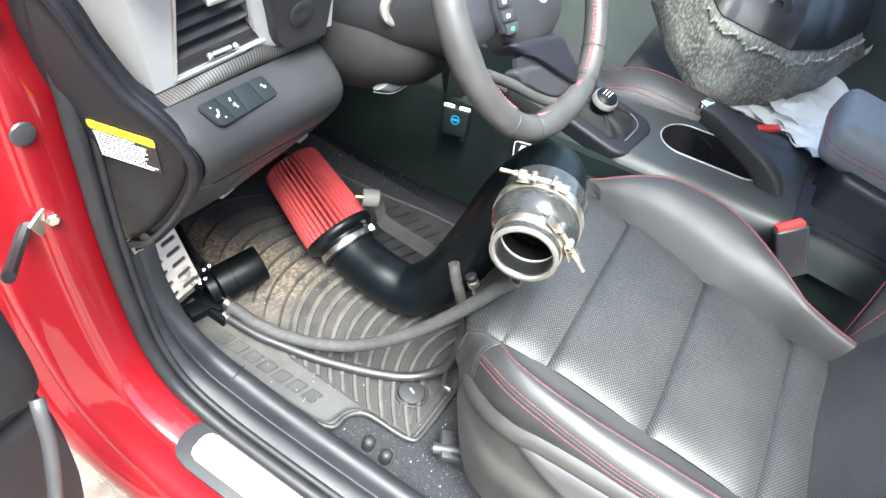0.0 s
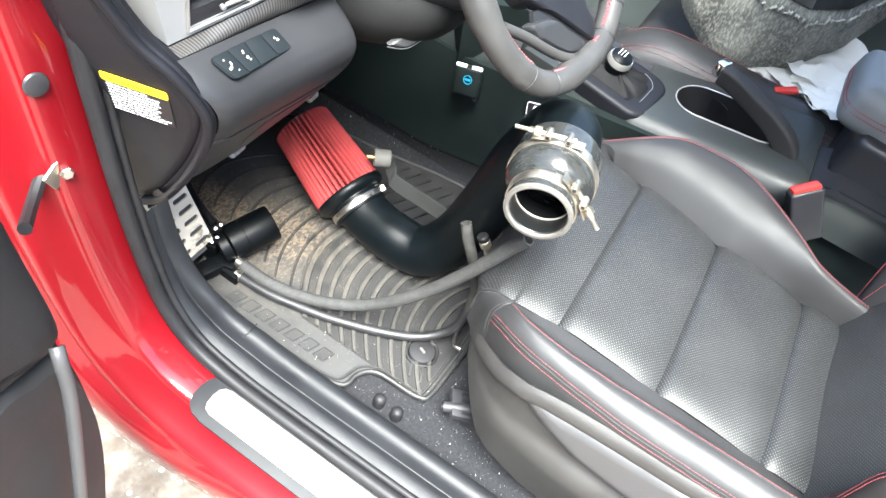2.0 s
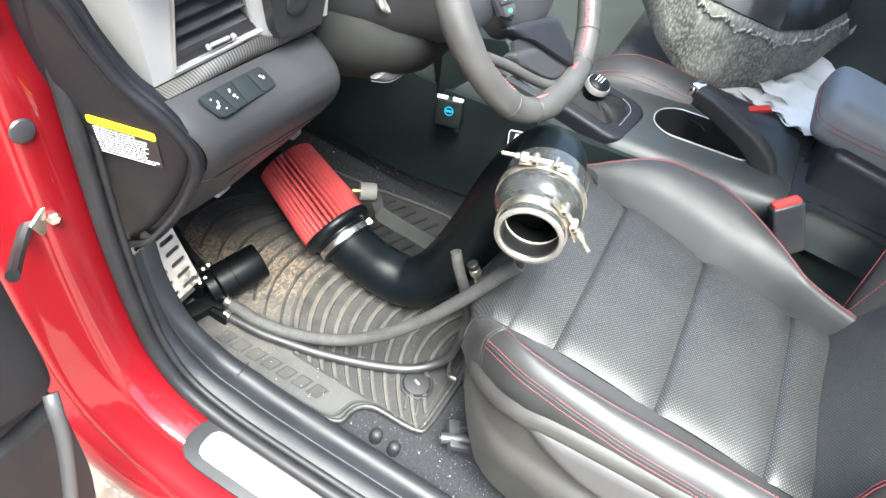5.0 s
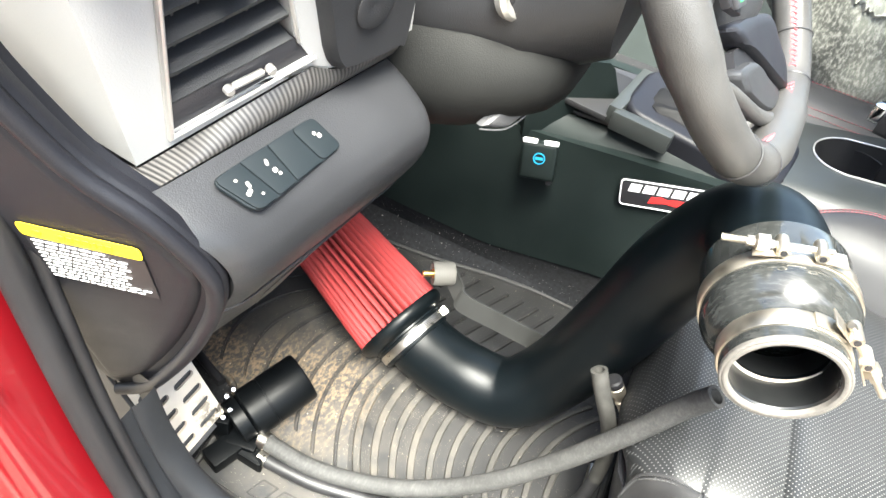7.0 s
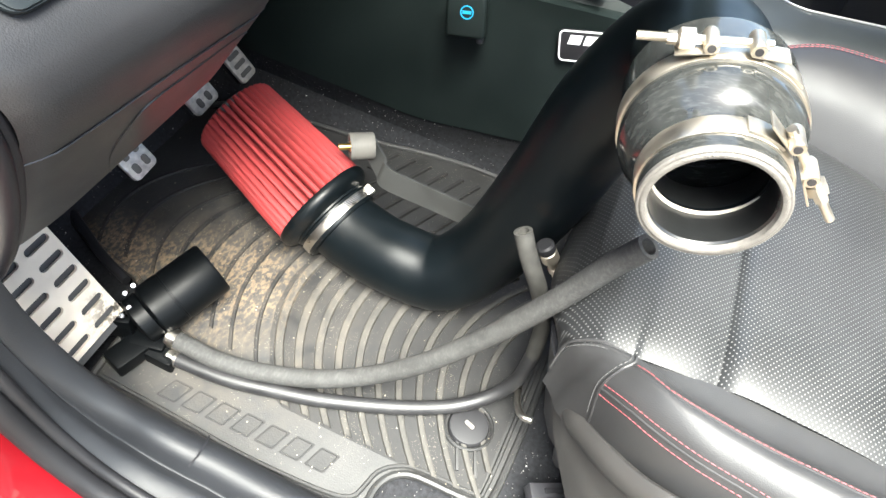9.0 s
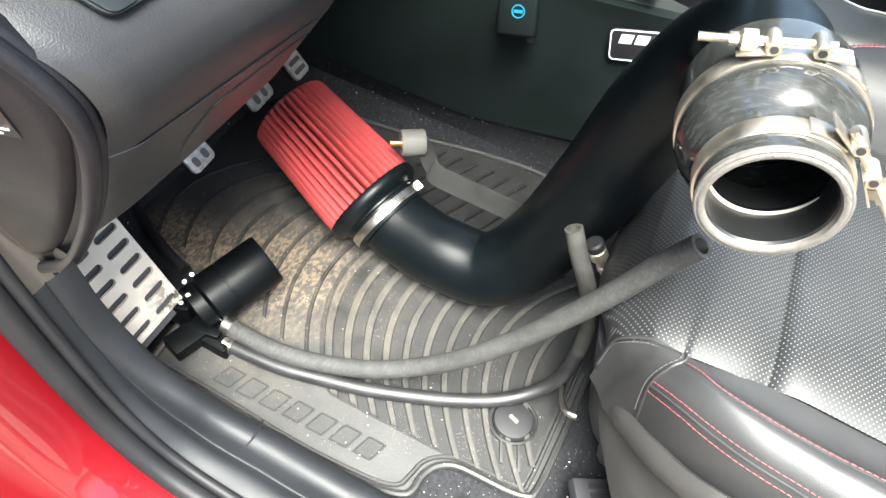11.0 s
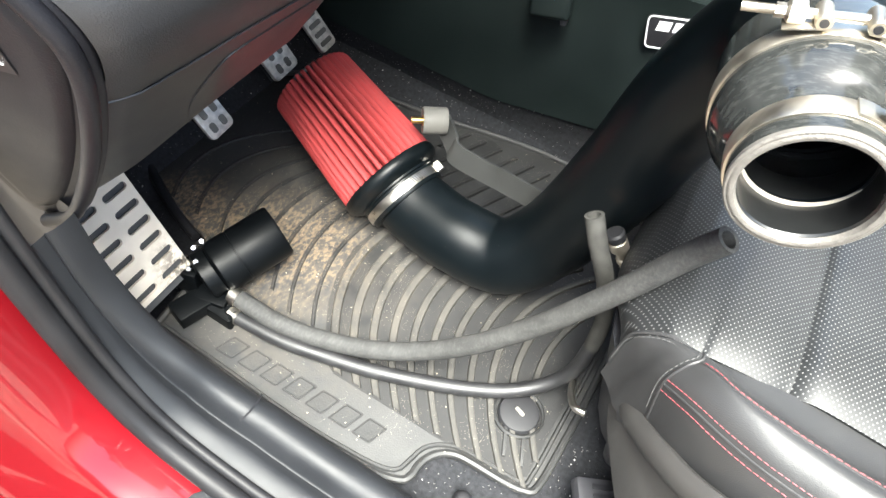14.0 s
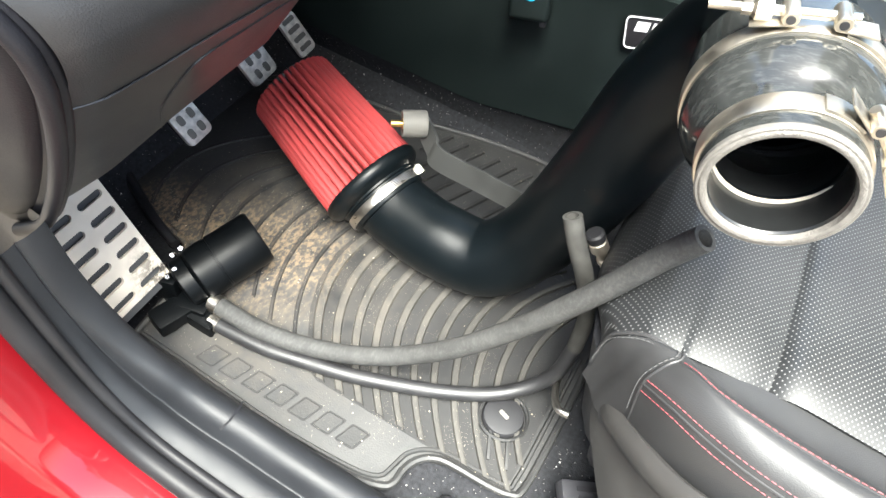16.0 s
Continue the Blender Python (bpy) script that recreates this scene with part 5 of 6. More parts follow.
for x, y, w, h, a in ((-0.0455, -0.006, 0.0095, 0.004, 25), (-0.0425, -0.0015, 0.004, 0.006, 0), (-0.0485, 0.0045, 0.0032, 0.0028, 40), (-0.0375, -0.011, 0.003, 0.0025, 0), (-0.0205, 0.0045, 0.004, 0.006, -15), (-0.0185, -0.0025, 0.006, 0.0045, 10), (-0.0165, -0.006, 0.004, 0.003, 0),
                      (0.0285, 0.0045, 0.0045, 0.0035, 20), (0.0315, 0.0015, 0.006, 0.0045, 20)):
    mesh("symbol", *prism(rounded(w * 0.6, h * 0.75, min(w, h) * 0.25, 3), 0.0004, SW @ Matrix.Translation((x, y, 0.0030)) @ pose(0, 0, 0, 0, 0, a)), M["icon"], sw)
# inner bodies that close the dashboard
mesh("core", *box((1.25, 0.26, 0.28), Matrix.Translation((1.15, 0.56, 0.84)), 0.03, 3), M["dash"], dash)
mesh("top_pad", *sheet(lambda u, w: (0.27 + 1.5 * u, 0.30 + 0.55 * w, 1.0 - 0.03 * w), 10, 6, 0.03), M["dash"], dash)
mesh("under_panel", *sheet(lambda u, w: (0.36 + 0.4 * u, 0.41 + 0.24 * w, 0.56 + 0.04 * u + 0.06 * w), 6, 6, 0.01), M["black_plastic"], dash)
# lower panel below the column, with the tilt lever's pocket
mesh("lower_panel", *skin([[Vector((0.648 + rx * math.cos(a), y, z + rz * math.sin(a))) for a in (2 * math.pi * k / 40 for k in range(40))]
                           for y, z, rx, rz in ((0.156, 0.812, 0.035, 0.012), (0.16, 0.812, 0.062, 0.026), (0.17, 0.811, 0.078, 0.038), (0.19, 0.808, 0.092, 0.050), (0.215, 0.804, 0.102, 0.062), (0.24, 0.80, 0.108, 0.073), (0.28, 0.795, 0.113, 0.084), (0.34, 0.79, 0.116, 0.095), (0.45, 0.78, 0.12, 0.1))], caps=True), M["column_plastic"], dash, "dark grey panel under the column")
TL = place((0.574, 0.193, 0.782), (0.045, -0.034, 0.022), (-0.55, -0.75, 0.15))
LENS = [(-0.031, 0.003), (-0.012, 0.0075), (0.012, 0.0075), (0.031, 0.005), (0.034, 0.003), (0.026, -0.003), (0.0, -0.009), (-0.012, -0.0095)]
mesh("tilt_lever", *dome(LENS, lambda a, b: tuple(TL @ Vector((a, b, 0.004 + 2.0 * b * b))), tuple(TL.to_3x3() @ Vector((0, 0, -0.004))), 6, 0.25), M["lever"], dash, "black tilt lever with bright edge")
mesh("lever_edge", *tube([TL @ Vector((a, b, 0.0045)) for a, b in ((-0.034, 0.004), (-0.022, -0.004), (-0.010, -0.0095), (0.004, -0.0088), (0.024, -0.003), (0.034, 0.004))], 0.0008, 6, 3), M["lever"], dash)

column = thing("steering_column", (0.65, 0.2, 0.75), "dark grey plastic steering column shroud", "steering column")
mesh("shroud", *skin([[Vector((0.648 + rx * math.cos(a), y, z + rz * math.sin(a))) for a in (2 * math.pi * k / 28 for k in range(28))]
                      for y, z, rx, rz in ((0.13, 0.905, 0.05, 0.05), (0.135, 0.90, 0.066, 0.07), (0.2, 0.875, 0.085, 0.085), (0.28, 0.86, 0.10, 0.09), (0.4, 0.84, 0.12, 0.09))], caps=True), M["dash"], column)
key = mesh("start_button", *lathe([(0.0, 0.002), (0.014, 0.002), (0.016, 0.004), (0.021, 0.005), (0.024, 0.002), (0.024, -0.004), (0, -0.004)][::-1], (0.572, 0.212, 0.885), (-0.35, -0.9, 0.2), 32), M["silver"], column, "round start button with silver ring")
mesh("button_face", *lathe([(0.0, 0.004), (0.012, 0.004), (0.015, 0.002), (0, 0.002)][::-1], (0.572, 0.212, 0.885) , (-0.35, -0.9, 0.2), 28), M["black_print"], key)
mesh("stalk", *tube([(0.73, 0.17, 0.9), (0.80, 0.14, 0.91), (0.86, 0.12, 0.915)], 0.008, 10, 4), M["black_plastic"], column)

# ---- steering wheel ----
wheel = thing("steering_wheel", (0.656, 0.084, 0.946), "black leather steering wheel with red stitching", "steering wheel")
WH = place((0.656, 0.084, 0.946), (1, -0.073, 0), (-0.0587, -0.802, 0.595))


def on_wheel(a, r, c=0.0):
    return WH @ Vector((r * math.cos(radians(a)), r * math.sin(radians(a)), c))


def rim_radius(a):
    a = a % 360
    return 0.172 - 0.010 * math.exp(-((a - 270) / 22) ** 2)


rim_path = [on_wheel(a, rim_radius(a)) for a in range(0, 361, 6)]
rim = mesh("rim", *skin(rings(rim_path, [0.0165 + 0.002 * (math.cos(radians(4 * k * 6)) > 0.6) for k in range(61)], 18)), M["wheel_leather"], wheel, "black perforated leather rim")
for a in (225, 315, 243, 297):
    c, t = on_wheel(a, rim_radius(a)), (on_wheel(a + 1, rim_radius(a + 1)) - on_wheel(a - 1, rim_radius(a - 1))).normalized()
    mesh("rim_seam", *lathe([(0.0172, -0.0008), (0.0178, 0), (0.0172, 0.0008)], c, t, 24, closed=True), M["black_print"] if a in (243, 297) else M["leather"], rim)
for a0, a1 in ((244, 254), (286, 292), (300, 336), (196, 226)):
    pts = [on_wheel(a, rim_radius(a) - 0.0155, 0.004) for a in range(a0, a1 + 1, 2)]
    out = []
    for k, p in enumerate(pts[:-1]):
        q = pts[k + 1]
        z = WH.to_3x3() @ Vector((0, 0, 1))
        out += [tube([p + z * 0.004, (p + q) / 2 + z * 0.0005, q - z * 0.004], 0.0009, 5, 1), tube([p - z * 0.004, (p + q) / 2, q + z * 0.004], 0.0009, 5, 1)]
    mesh("stitching", *join(*out), M["red_thread"], rim, "red cross stitching")
hub_out = [(-0.075, 0.05), (0.075, 0.05), (0.085, 0.02), (0.07, -0.045), (0.035, -0.07), (-0.035, -0.07), (-0.07, -0.045), (-0.085, 0.02)]
mesh("hub", *dome(hub_out, lambda a, b: tuple(WH @ Vector((a, b, 0.012 - 2.2 * (a * a + b * b)))), tuple(WH.to_3x3() @ Vector((0, 0, -0.014))), 8, 0.25), M["dash"], wheel, "dark grey airbag cover")
mesh("badge", *lathe([(0, 0.002), (0.014, 0.0015), (0.018, 0.0), (0, 0.0)][::-1], WH @ Vector((0, -0.005, 0.012)), WH.to_3x3() @ Vector((0, 0, 1)), 28), M["silver"], wheel, "oval silver badge")
for s in (-1, 1):
    spoke = mesh("side_spoke", *skin([[WH @ Vector((s * x, y + h * math.sin(b), z + 0.011 * math.cos(b))) for b in (2 * math.pi * k / 14 for k in range(14))]
                                      for x, y, h, z in ((0.07, 0.005, 0.03, -0.008), (0.11, 0.002, 0.032, -0.006), (0.14, -0.002, 0.028, -0.004), (0.162, -0.004, 0.03, 0.0))]), M["dash"], wheel)
    pod = mesh("button_pod", *prism([(0.068 * s, 0.035), (0.10 * s, 0.03), (0.108 * s, 0.0), (0.10 * s, -0.028), (0.078 * s, -0.04), (0.066 * s, -0.02)][::s], 0.006, WH @ Matrix.Translation((0, 0, 0.004)), 0.002), M["black_print"], spoke, "gloss black button pod")
    for i, (x, y) in enumerate(((0.086, 0.02), (0.088, 0.004), (0.087, -0.012), (0.084, -0.027))):
        mesh("key", *box((0.024, 0.012, 0.004), WH @ pose(s * x, y, 0.0115, 0, 0, 8 * s), 0.0015), M["black_plastic"], pod)
        mesh("key_mark", *box((0.006, 0.004, 0.0006), WH @ pose(s * (x + 0.002), y, 0.0138, 0, 0, 8 * s), 0), M["white_print"] if i < 3 else M["green_print"] if s < 0 else M["red_print"], pod)
# the wide lower spoke: a band below, a satin panel, a dark slot and a panel on its other side


def on_spoke(pts, c):
    return [WH @ Vector((x, y, c)) for x, y in pts]


FACE = WH.to_3x3() @ Vector((0, 0, -0.007))
mesh("spoke_cover", *dome([(-0.0726, -0.0459), (0.0322, -0.0703), (0.0517, -0.1007), (0.0633, -0.1248), (0.0567, -0.1413), (0.0429, -0.1400), (-0.0328, -0.0815), (-0.0619, -0.064)][::-1], lambda a, b: tuple(WH @ Vector((a, b, 0.005))), tuple(FACE), 6, 0.12), M["end_panel"], wheel, "dark grey spoke cover")
mesh("spoke_slot", *prism([(-0.07, -0.066), (-0.05, -0.068), (-0.036, -0.0775), (0.046, -0.1405), (0.040, -0.1475), (-0.04, -0.0875), (-0.075, -0.080)][::-1], 0.006, WH @ Matrix.Translation((0, 0, -0.008))), M["black_print"], wheel)
mesh("spoke_panel", *dome([(-0.0828, -0.0762), (-0.0344, -0.0869), (0.0004, -0.1135), (0.0361, -0.1412), (0.0196, -0.1469), (-0.0109, -0.1378), (-0.0429, -0.1187), (-0.0779, -0.0936)][::-1], lambda a, b: tuple(WH @ Vector((a, b, 0.003 + 0.06 * (b + 0.11)))), tuple(FACE), 6, 0.12), M["dash"], wheel, "satin grey spoke panel")
mesh("lower_band", *tube(on_spoke(((-0.135, -0.060), (-0.0926, -0.0876), (-0.0442, -0.1244), (-0.0063, -0.1463), (0.0244, -0.1546), (0.0463, -0.1554)), -0.004), 0.0065, 14, 6), M["wheel_leather"], wheel, "black lower spoke band")

# ---- console ----
console = thing("center_console", (1.03, -0.1, 0.25), "black plastic centre console", "console")


def wall_x(z):
    return 0.945 + 0.2 * (z - 0.52)


def wall_foot(y):
    return lerp([(-0.73, 0.40), (-0.3, 0.39), (0.08, 0.35), (0.26, 0.318), (0.62, 0.318)], y)


def side_wall(u, w):
    y = 0.62 - 1.35 * u
    top = 0.532 + 0.05 * min(1, max(0, (u - 0.28) / 0.3))
    z = wall_foot(y) + (top - wall_foot(y)) * w
    return (wall_x(min(z, 0.53)) + 0.05 * max(0, u - 0.5), y, z)


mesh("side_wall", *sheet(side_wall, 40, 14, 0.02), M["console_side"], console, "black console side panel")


def tunnel(u, w):
    y = 0.62 - 1.35 * u
    foot = Vector((0.895, y, 0.25))
    top = Vector((wall_x(wall_foot(y)) + 0.004 + 0.05 * max(0, u - 0.5), y, wall_foot(y) + 0.012))
    return tuple(foot.lerp(top, w) + Vector((0.012, 0, -0.006)) * math.sin(math.pi * w))


mesh("tunnel_carpet", *sheet(tunnel, 40, 10, 0.008), M["carpet"], console, "black carpet along the tunnel")


def rail_z(y):
    return lerp([(-0.7, 0.62), (-0.45, 0.62), (-0.33, 0.575), (-0.25, 0.585), (-0.1, 0.573), (0.0, 0.568), (0.2, 0.556), (0.5, 0.54)], y)


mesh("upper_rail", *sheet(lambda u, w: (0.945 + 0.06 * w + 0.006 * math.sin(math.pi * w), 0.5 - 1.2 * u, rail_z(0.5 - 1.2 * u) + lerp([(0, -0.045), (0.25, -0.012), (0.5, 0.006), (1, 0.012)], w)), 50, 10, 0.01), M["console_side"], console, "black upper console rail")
CH = place((1.091, -0.24, 0.613), (0, -1, 0.13), (0, 0.13, 1))
WELL = rounded(0.214, 0.107, 0.0525, 10)
for name, ya, yb in (("front_deck", 0.45, -0.08), ("rear_deck", -0.40, -0.65)):
    mesh(name, *sheet(lambda u, w: (0.985 + (0.2 if ya > 0 else 0.15) * w, ya + (yb - ya) * u, rail_z(ya + (yb - ya) * u) + 0.012 - 0.004 * math.sin(math.pi * w)), 30, 8, 0.02), M["black_plastic"], console, "black satin console deck")
DECK = rounded(0.335, 0.205, 0.025, 10)
outer = [CH @ Vector((x - 0.005, y, -0.002)) for x, y in DECK]
shoulder = [[CH @ Vector(((x - 0.005) * 1.01, y - out if y < 0 else y * 1.03, drop)) for x, y in DECK] for out, drop in ((0.040, -0.07), (0.034, -0.035), (0.024, -0.016), (0.012, -0.006))]
inner = [CH @ Vector((x, y, 0.0)) for x, y in WELL]
floor_loop = [CH @ Vector((x * 0.94, y * 0.9, -0.075)) for x, y in WELL]
mesh("cup_deck", *skin(shoulder + [outer, inner]), M["console_top"], console, "black satin cup holder deck")
mesh("cup_well", *skin([inner, [CH @ Vector((x * 0.985, y * 0.97, -0.01)) for x, y in WELL], floor_loop], caps=False), M["well"], console, "deep black cup well")
mesh("well_floor", *prism([(x * 0.95, y * 0.92) for x, y in WELL], 0.002, CH @ Matrix.Translation((0, 0, -0.076))), M["well"], console)
for t0, t1 in ((-80, -32), (32, 80)):
    mesh("well_divider", *sheet(lambda u, w: tuple(CH @ Vector((-0.054 + 0.051 * math.cos(radians(t0 + (t1 - t0) * u)), 0.051 * math.sin(radians(t0 + (t1 - t0) * u)), -0.012 - 0.063 * w))), 12, 3, 0.003), M["well"], console)
mesh("far_wall", *sheet(lambda u, w: (1.185 - 0.02 * w, 0.5 - 1.2 * u, 0.27 + 0.3 * w), 6, 6, 0.02), M["console_side"], console)
mesh("trim_line", *tube([(0.9445, 0.24, 0.503), (0.9455, 0.18, 0.51), (0.952, 0.06, 0.535), (0.958, 0.0, 0.548)], 0.0022, 6, 5), M["dash_light"], console)
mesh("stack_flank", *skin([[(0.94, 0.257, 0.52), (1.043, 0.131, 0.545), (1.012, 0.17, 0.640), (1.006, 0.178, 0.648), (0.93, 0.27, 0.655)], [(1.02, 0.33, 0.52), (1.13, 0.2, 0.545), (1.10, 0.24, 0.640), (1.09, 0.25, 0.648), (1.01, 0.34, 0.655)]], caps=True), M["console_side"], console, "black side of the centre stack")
GF = place((1.043, 0.012, 0.571), (0.1, 1, 0.06), (-0.1, -0.05, 1))
gear = mesh("shifter_surround", *prism(rounded(0.25, 0.138, 0.036, 7), 0.034, GF, 0.010, 4), M["end_panel"], console, "black shifter surround")
mesh("silver_line", *tube([GF @ Vector((x, y, 0.0345)) for x, y in rounded(0.2, 0.098, 0.03, 6) if x < 0.05 and y < 0.0 or x < -0.08 and y < 0.03], 0.0005, 6, 2), M["silver"], gear, "thin silver line")
mesh("gaiter", *skin([[GF @ Vector((cx + sx * x, cy + sx * y, z + 0.003 * math.sin(5 * k))) for k, (x, y) in enumerate(rounded(0.19, 0.092, 0.03, 6))]
                      for z, sx, cx, cy in ((0.033, 1.0, 0, 0), (0.038, 0.92, 0.0, 0), (0.041, 0.66, -0.01, 0), (0.044, 0.36, -0.015, 0), (0.048, 0.22, -0.02, 0))], caps=True), M["gaiter"], gear, "black leather gaiter")
knob = mesh("shift_knob", *lathe([(0, -0.012), (0.012, -0.01), (0.017, 0.0), (0.022, 0.018), (0.024, 0.032), (0.021, 0.044), (0.012, 0.049), (0, 0.05)], GF @ Vector((-0.02, 0.0, 0.03)), GF.to_3x3() @ Vector((-0.1, 0.0, 1)), 32), M["pipe"], console, "black and silver shift knob")
mesh("knob_ring", *lathe([(0.0245, 0.030), (0.0248, 0.034), (0.0225, 0.042), (0.0215, 0.042)], GF @ Vector((-0.02, 0.0, 0.03)), GF.to_3x3() @ Vector((-0.1, 0.0, 1)), 32, closed=True), M["silver"], knob)
for k in range(3):
    mesh("gate_mark", *box((0.0012, 0.018, 0.001), GF @ Matrix.Translation((-0.0285 + 0.006 * k, 0, 0.0806)), 0), M["white_print"], knob)
mesh("tray_frame", *join(box((0.15, 0.02, 0.03), pose(1.045, 0.138, 0.592, 0, 0, -6), 0.004), box((0.02, 0.09, 0.03), pose(0.966, 0.10, 0.590, 0, 0, -6), 0.004)), M["console_top"], console, "satin grey tray frame")
mesh("tray_floor", *box((0.14, 0.09, 0.01), pose(1.04, 0.19, 0.585, 0, 0, -6), 0.003), M["well"], console)
mesh("cup_rim", *tube([CH @ Vector((x, y, 0.001)) for x, y in WELL + WELL[:1]], 0.0014, 8, 2), M["silver"], console, "thin bright cup holder rim")

brake = thing("hand_brake", (1.06, -0.4, 0.6), "black leather hand brake lever with chrome button", "hand brake")
HB = [(1.085, -0.185, 0.676), (1.075, -0.215, 0.676), (1.060, -0.262, 0.668), (1.049, -0.308, 0.656), (1.044, -0.342, 0.636), (1.043, -0.359, 0.605), (1.044, -0.364, 0.55)]
line, bars = spline(HB, 6), []
for k, p in enumerate(line):
    run = (line[min(k + 1, len(line) - 1)] - line[max(k - 1, 0)]).normalized()
    side = run.cross(Vector((0, 0.35, 1))).normalized()
    rise = side.cross(run)
    grow = 0.86 + 0.22 * k / len(line)
    bars.append([p + side * x * grow + rise * y * grow for x, y in rounded(0.031, 0.041, 0.008, 4)])
mesh("grip", *skin(bars, caps=True), M["door_panel"], brake, "flat black hand brake grip")
mesh("button", *box((0.03, 0.026, 0.018), look((1.089, -0.178, 0.684), (1.077, -0.211, 0.684)) , 0.004, 3), M["chrome"], brake, "square chrome button")

arm = thing("armrest", (1.12, -0.48, 0.62), "padded black armrest with red stitching", "armrest")
mesh("pad", *box((0.19, 0.3, 0.085), pose(1.175, -0.53, 0.722, 4, 0, 0), 0.035, 5), M["arm_leather"], arm)
for z in (0.722, 0.731):
    mesh("stitching", *stitches([(1.0782, -0.66, z), (1.0782, -0.55, z), (1.0782, -0.43, z), (1.0885, -0.3885, z + 0.002), (1.12, -0.3782, z + 0.002), (1.18, -0.3782, z + 0.002), (1.235, -0.3782, z + 0.002)], n=10, r=0.0009), M["red_thread"], arm, "red stitching")
mesh("bin", *box((0.15, 0.32, 0.14), pose(1.135, -0.59, 0.625, 4, 0, 0), 0.02, 3), M["black_plastic"], arm, "black storage bin")

# badge plate on the console side: white border, pale and red bars
badge = thing("badge_plate", (0.94, 0.03, 0.50), "black badge plate with white border and red bar", "badge")
BP = place((0.9375, 0.031, 0.5205), (0.006, -0.113, 0.031), (-1, 0.0, 0.2))
mesh("plate", *prism(rounded(0.125, 0.043, 0.007), 0.002, BP, 0.0004), M["black_print"], badge)
mesh("border", *tube([BP @ Vector((x, y, 0.002)) for x, y in rounded(0.121, 0.039, 0.006) + rounded(0.121, 0.039, 0.006)[:1]], 0.0011, 6, 1), M["white_print"], badge, "white border line")
for k in range(5):
    m = BP @ Matrix(((1, 0.3, 0, -0.04 + 0.0205 * k), (0, 1, 0, 0.0085), (0, 0, 1, 0.0022), (0, 0, 0, 1)))
    mesh("white_bar", *box((0.0165, 0.012, 0.0008), m, 0), M["white_print"], badge)
mesh("red_mark", *prism([(-0.024, -0.002), (-0.01, 0.0), (0.0, -0.003), (0.012, -0.001), (0.03, -0.003), (0.033, -0.009), (0.01, -0.011), (-0.004, -0.009), (-0.028, -0.012)], 0.0008, BP @ Matrix.Translation((0.008, 0, 0.002))), M["red_print"], badge)

obd = thing("plug_module", (0.935, 0.215, 0.49), "small black plug-in module with blue mark and white clips", "module")
OB = place((0.922, 0.218, 0.505), (0.0, -1, 0.22), (-1, -0.1, 0.25))
mesh("case", *box((0.054, 0.058, 0.022), OB, 0.006, 3), M["console_side"], obd)
for x in (-0.015, 0.017):
    mesh("clip", *box((0.022, 0.007, 0.006), OB @ Matrix.Translation((x, 0.031, 0.008)), 0.002), M["white_print"], obd, "white clip")
mesh("blue_mark", *lathe([(0.009, 0.0), (0.009, 0.0008), (0.0075, 0.0008), (0.0075, 0)], OB @ Vector((0.002, 0.006, 0.011)), OB.to_3x3() @ Vector((0, 0, 1)), 28, closed=True), M["blue_print"], obd, "blue oval mark")
mesh("blue_bar", *box((0.012, 0.004, 0.0008), OB @ Matrix.Translation((0.002, 0.006, 0.0113)), 0), M["blue_print"], obd)
mesh("foot", *box((0.008, 0.01, 0.012), OB @ Matrix.Translation((0.02, -0.031, 0.0)), 0.002), M["black_plastic"], obd)

# ---- pedals ----
for name, c, size, label in (("clutch_pedal", (0.583, 0.507, 0.371), (0.042, 0.047), "bright clutch pedal pad with black rubber studs"),
                             ("brake_pedal", (0.716, 0.509, 0.379), (0.05, 0.045), "bright brake pedal pad with black rubber studs"),
                             ("gas_pedal", (0.812, 0.515, 0.37), (0.036, 0.062), "bright accelerator pedal pad with black rubber bars")):
    ped = thing(name, c, label, "pedal", group="pedals")
    m = place(c, (1, 0.1, 0), (0.0, -0.75, 0.66))
    mesh("pad", *prism(rounded(size[0], size[1], 0.008), 0.005, m, 0.0015), M["pedal"], ped)
    mesh("backing", *box((size[0] - 0.006, size[1] - 0.006, 0.012), m @ Matrix.Translation((0, 0, -0.0065)), 0.003), M["rubber"], ped)
    if name == "gas_pedal":
        spots = [(0, -0.02, 0.025, 0.007), (0, -0.006, 0.025, 0.007), (0, 0.008, 0.025, 0.007), (0, 0.022, 0.025, 0.007)]
    else:
        spots = [(x, y, 0.0095, 0.0135) for x in (-0.009, 0.009) for y in (-0.0105, 0.0095)]
    for x, y, w, h in spots:
        mesh("stud", *prism(rounded(w, h, min(w, h) * 0.4, 4), 0.0025, m @ Matrix.Translation((x, y, 0.0035)), 0.001), M["grey_rubber"], ped)
    mesh("arm", *tube([Vector(c) + Vector((0, 0.01, 0)), Vector(c) + Vector((0, 0.07, 0.06)), Vector(c) + Vector((0, 0.1, 0.2))], 0.008, 8, 4), M["black_plastic"], ped)

# ---- passenger side ----
pseat = thing("passenger_seat", (1.45, -0.3, 0.25), "black leather passenger seat with red stitching", "car seat")
mesh("cushion", *box((0.42, 0.62, 0.2), Matrix.Translation((1.47, -0.29, 0.46)), 0.04, 4), M["leather"], pseat)


def pbolster(u, w):
    y = 0.055 - 0.62 * w
    a = math.pi * u
    h = 0.088 * min(1.0, 1 - (1 - min(1.0, w / 0.3)) ** 3)
    return (1.228 - 0.073 * math.cos(a), y, 0.54 + h * math.sin(a) ** 0.8)


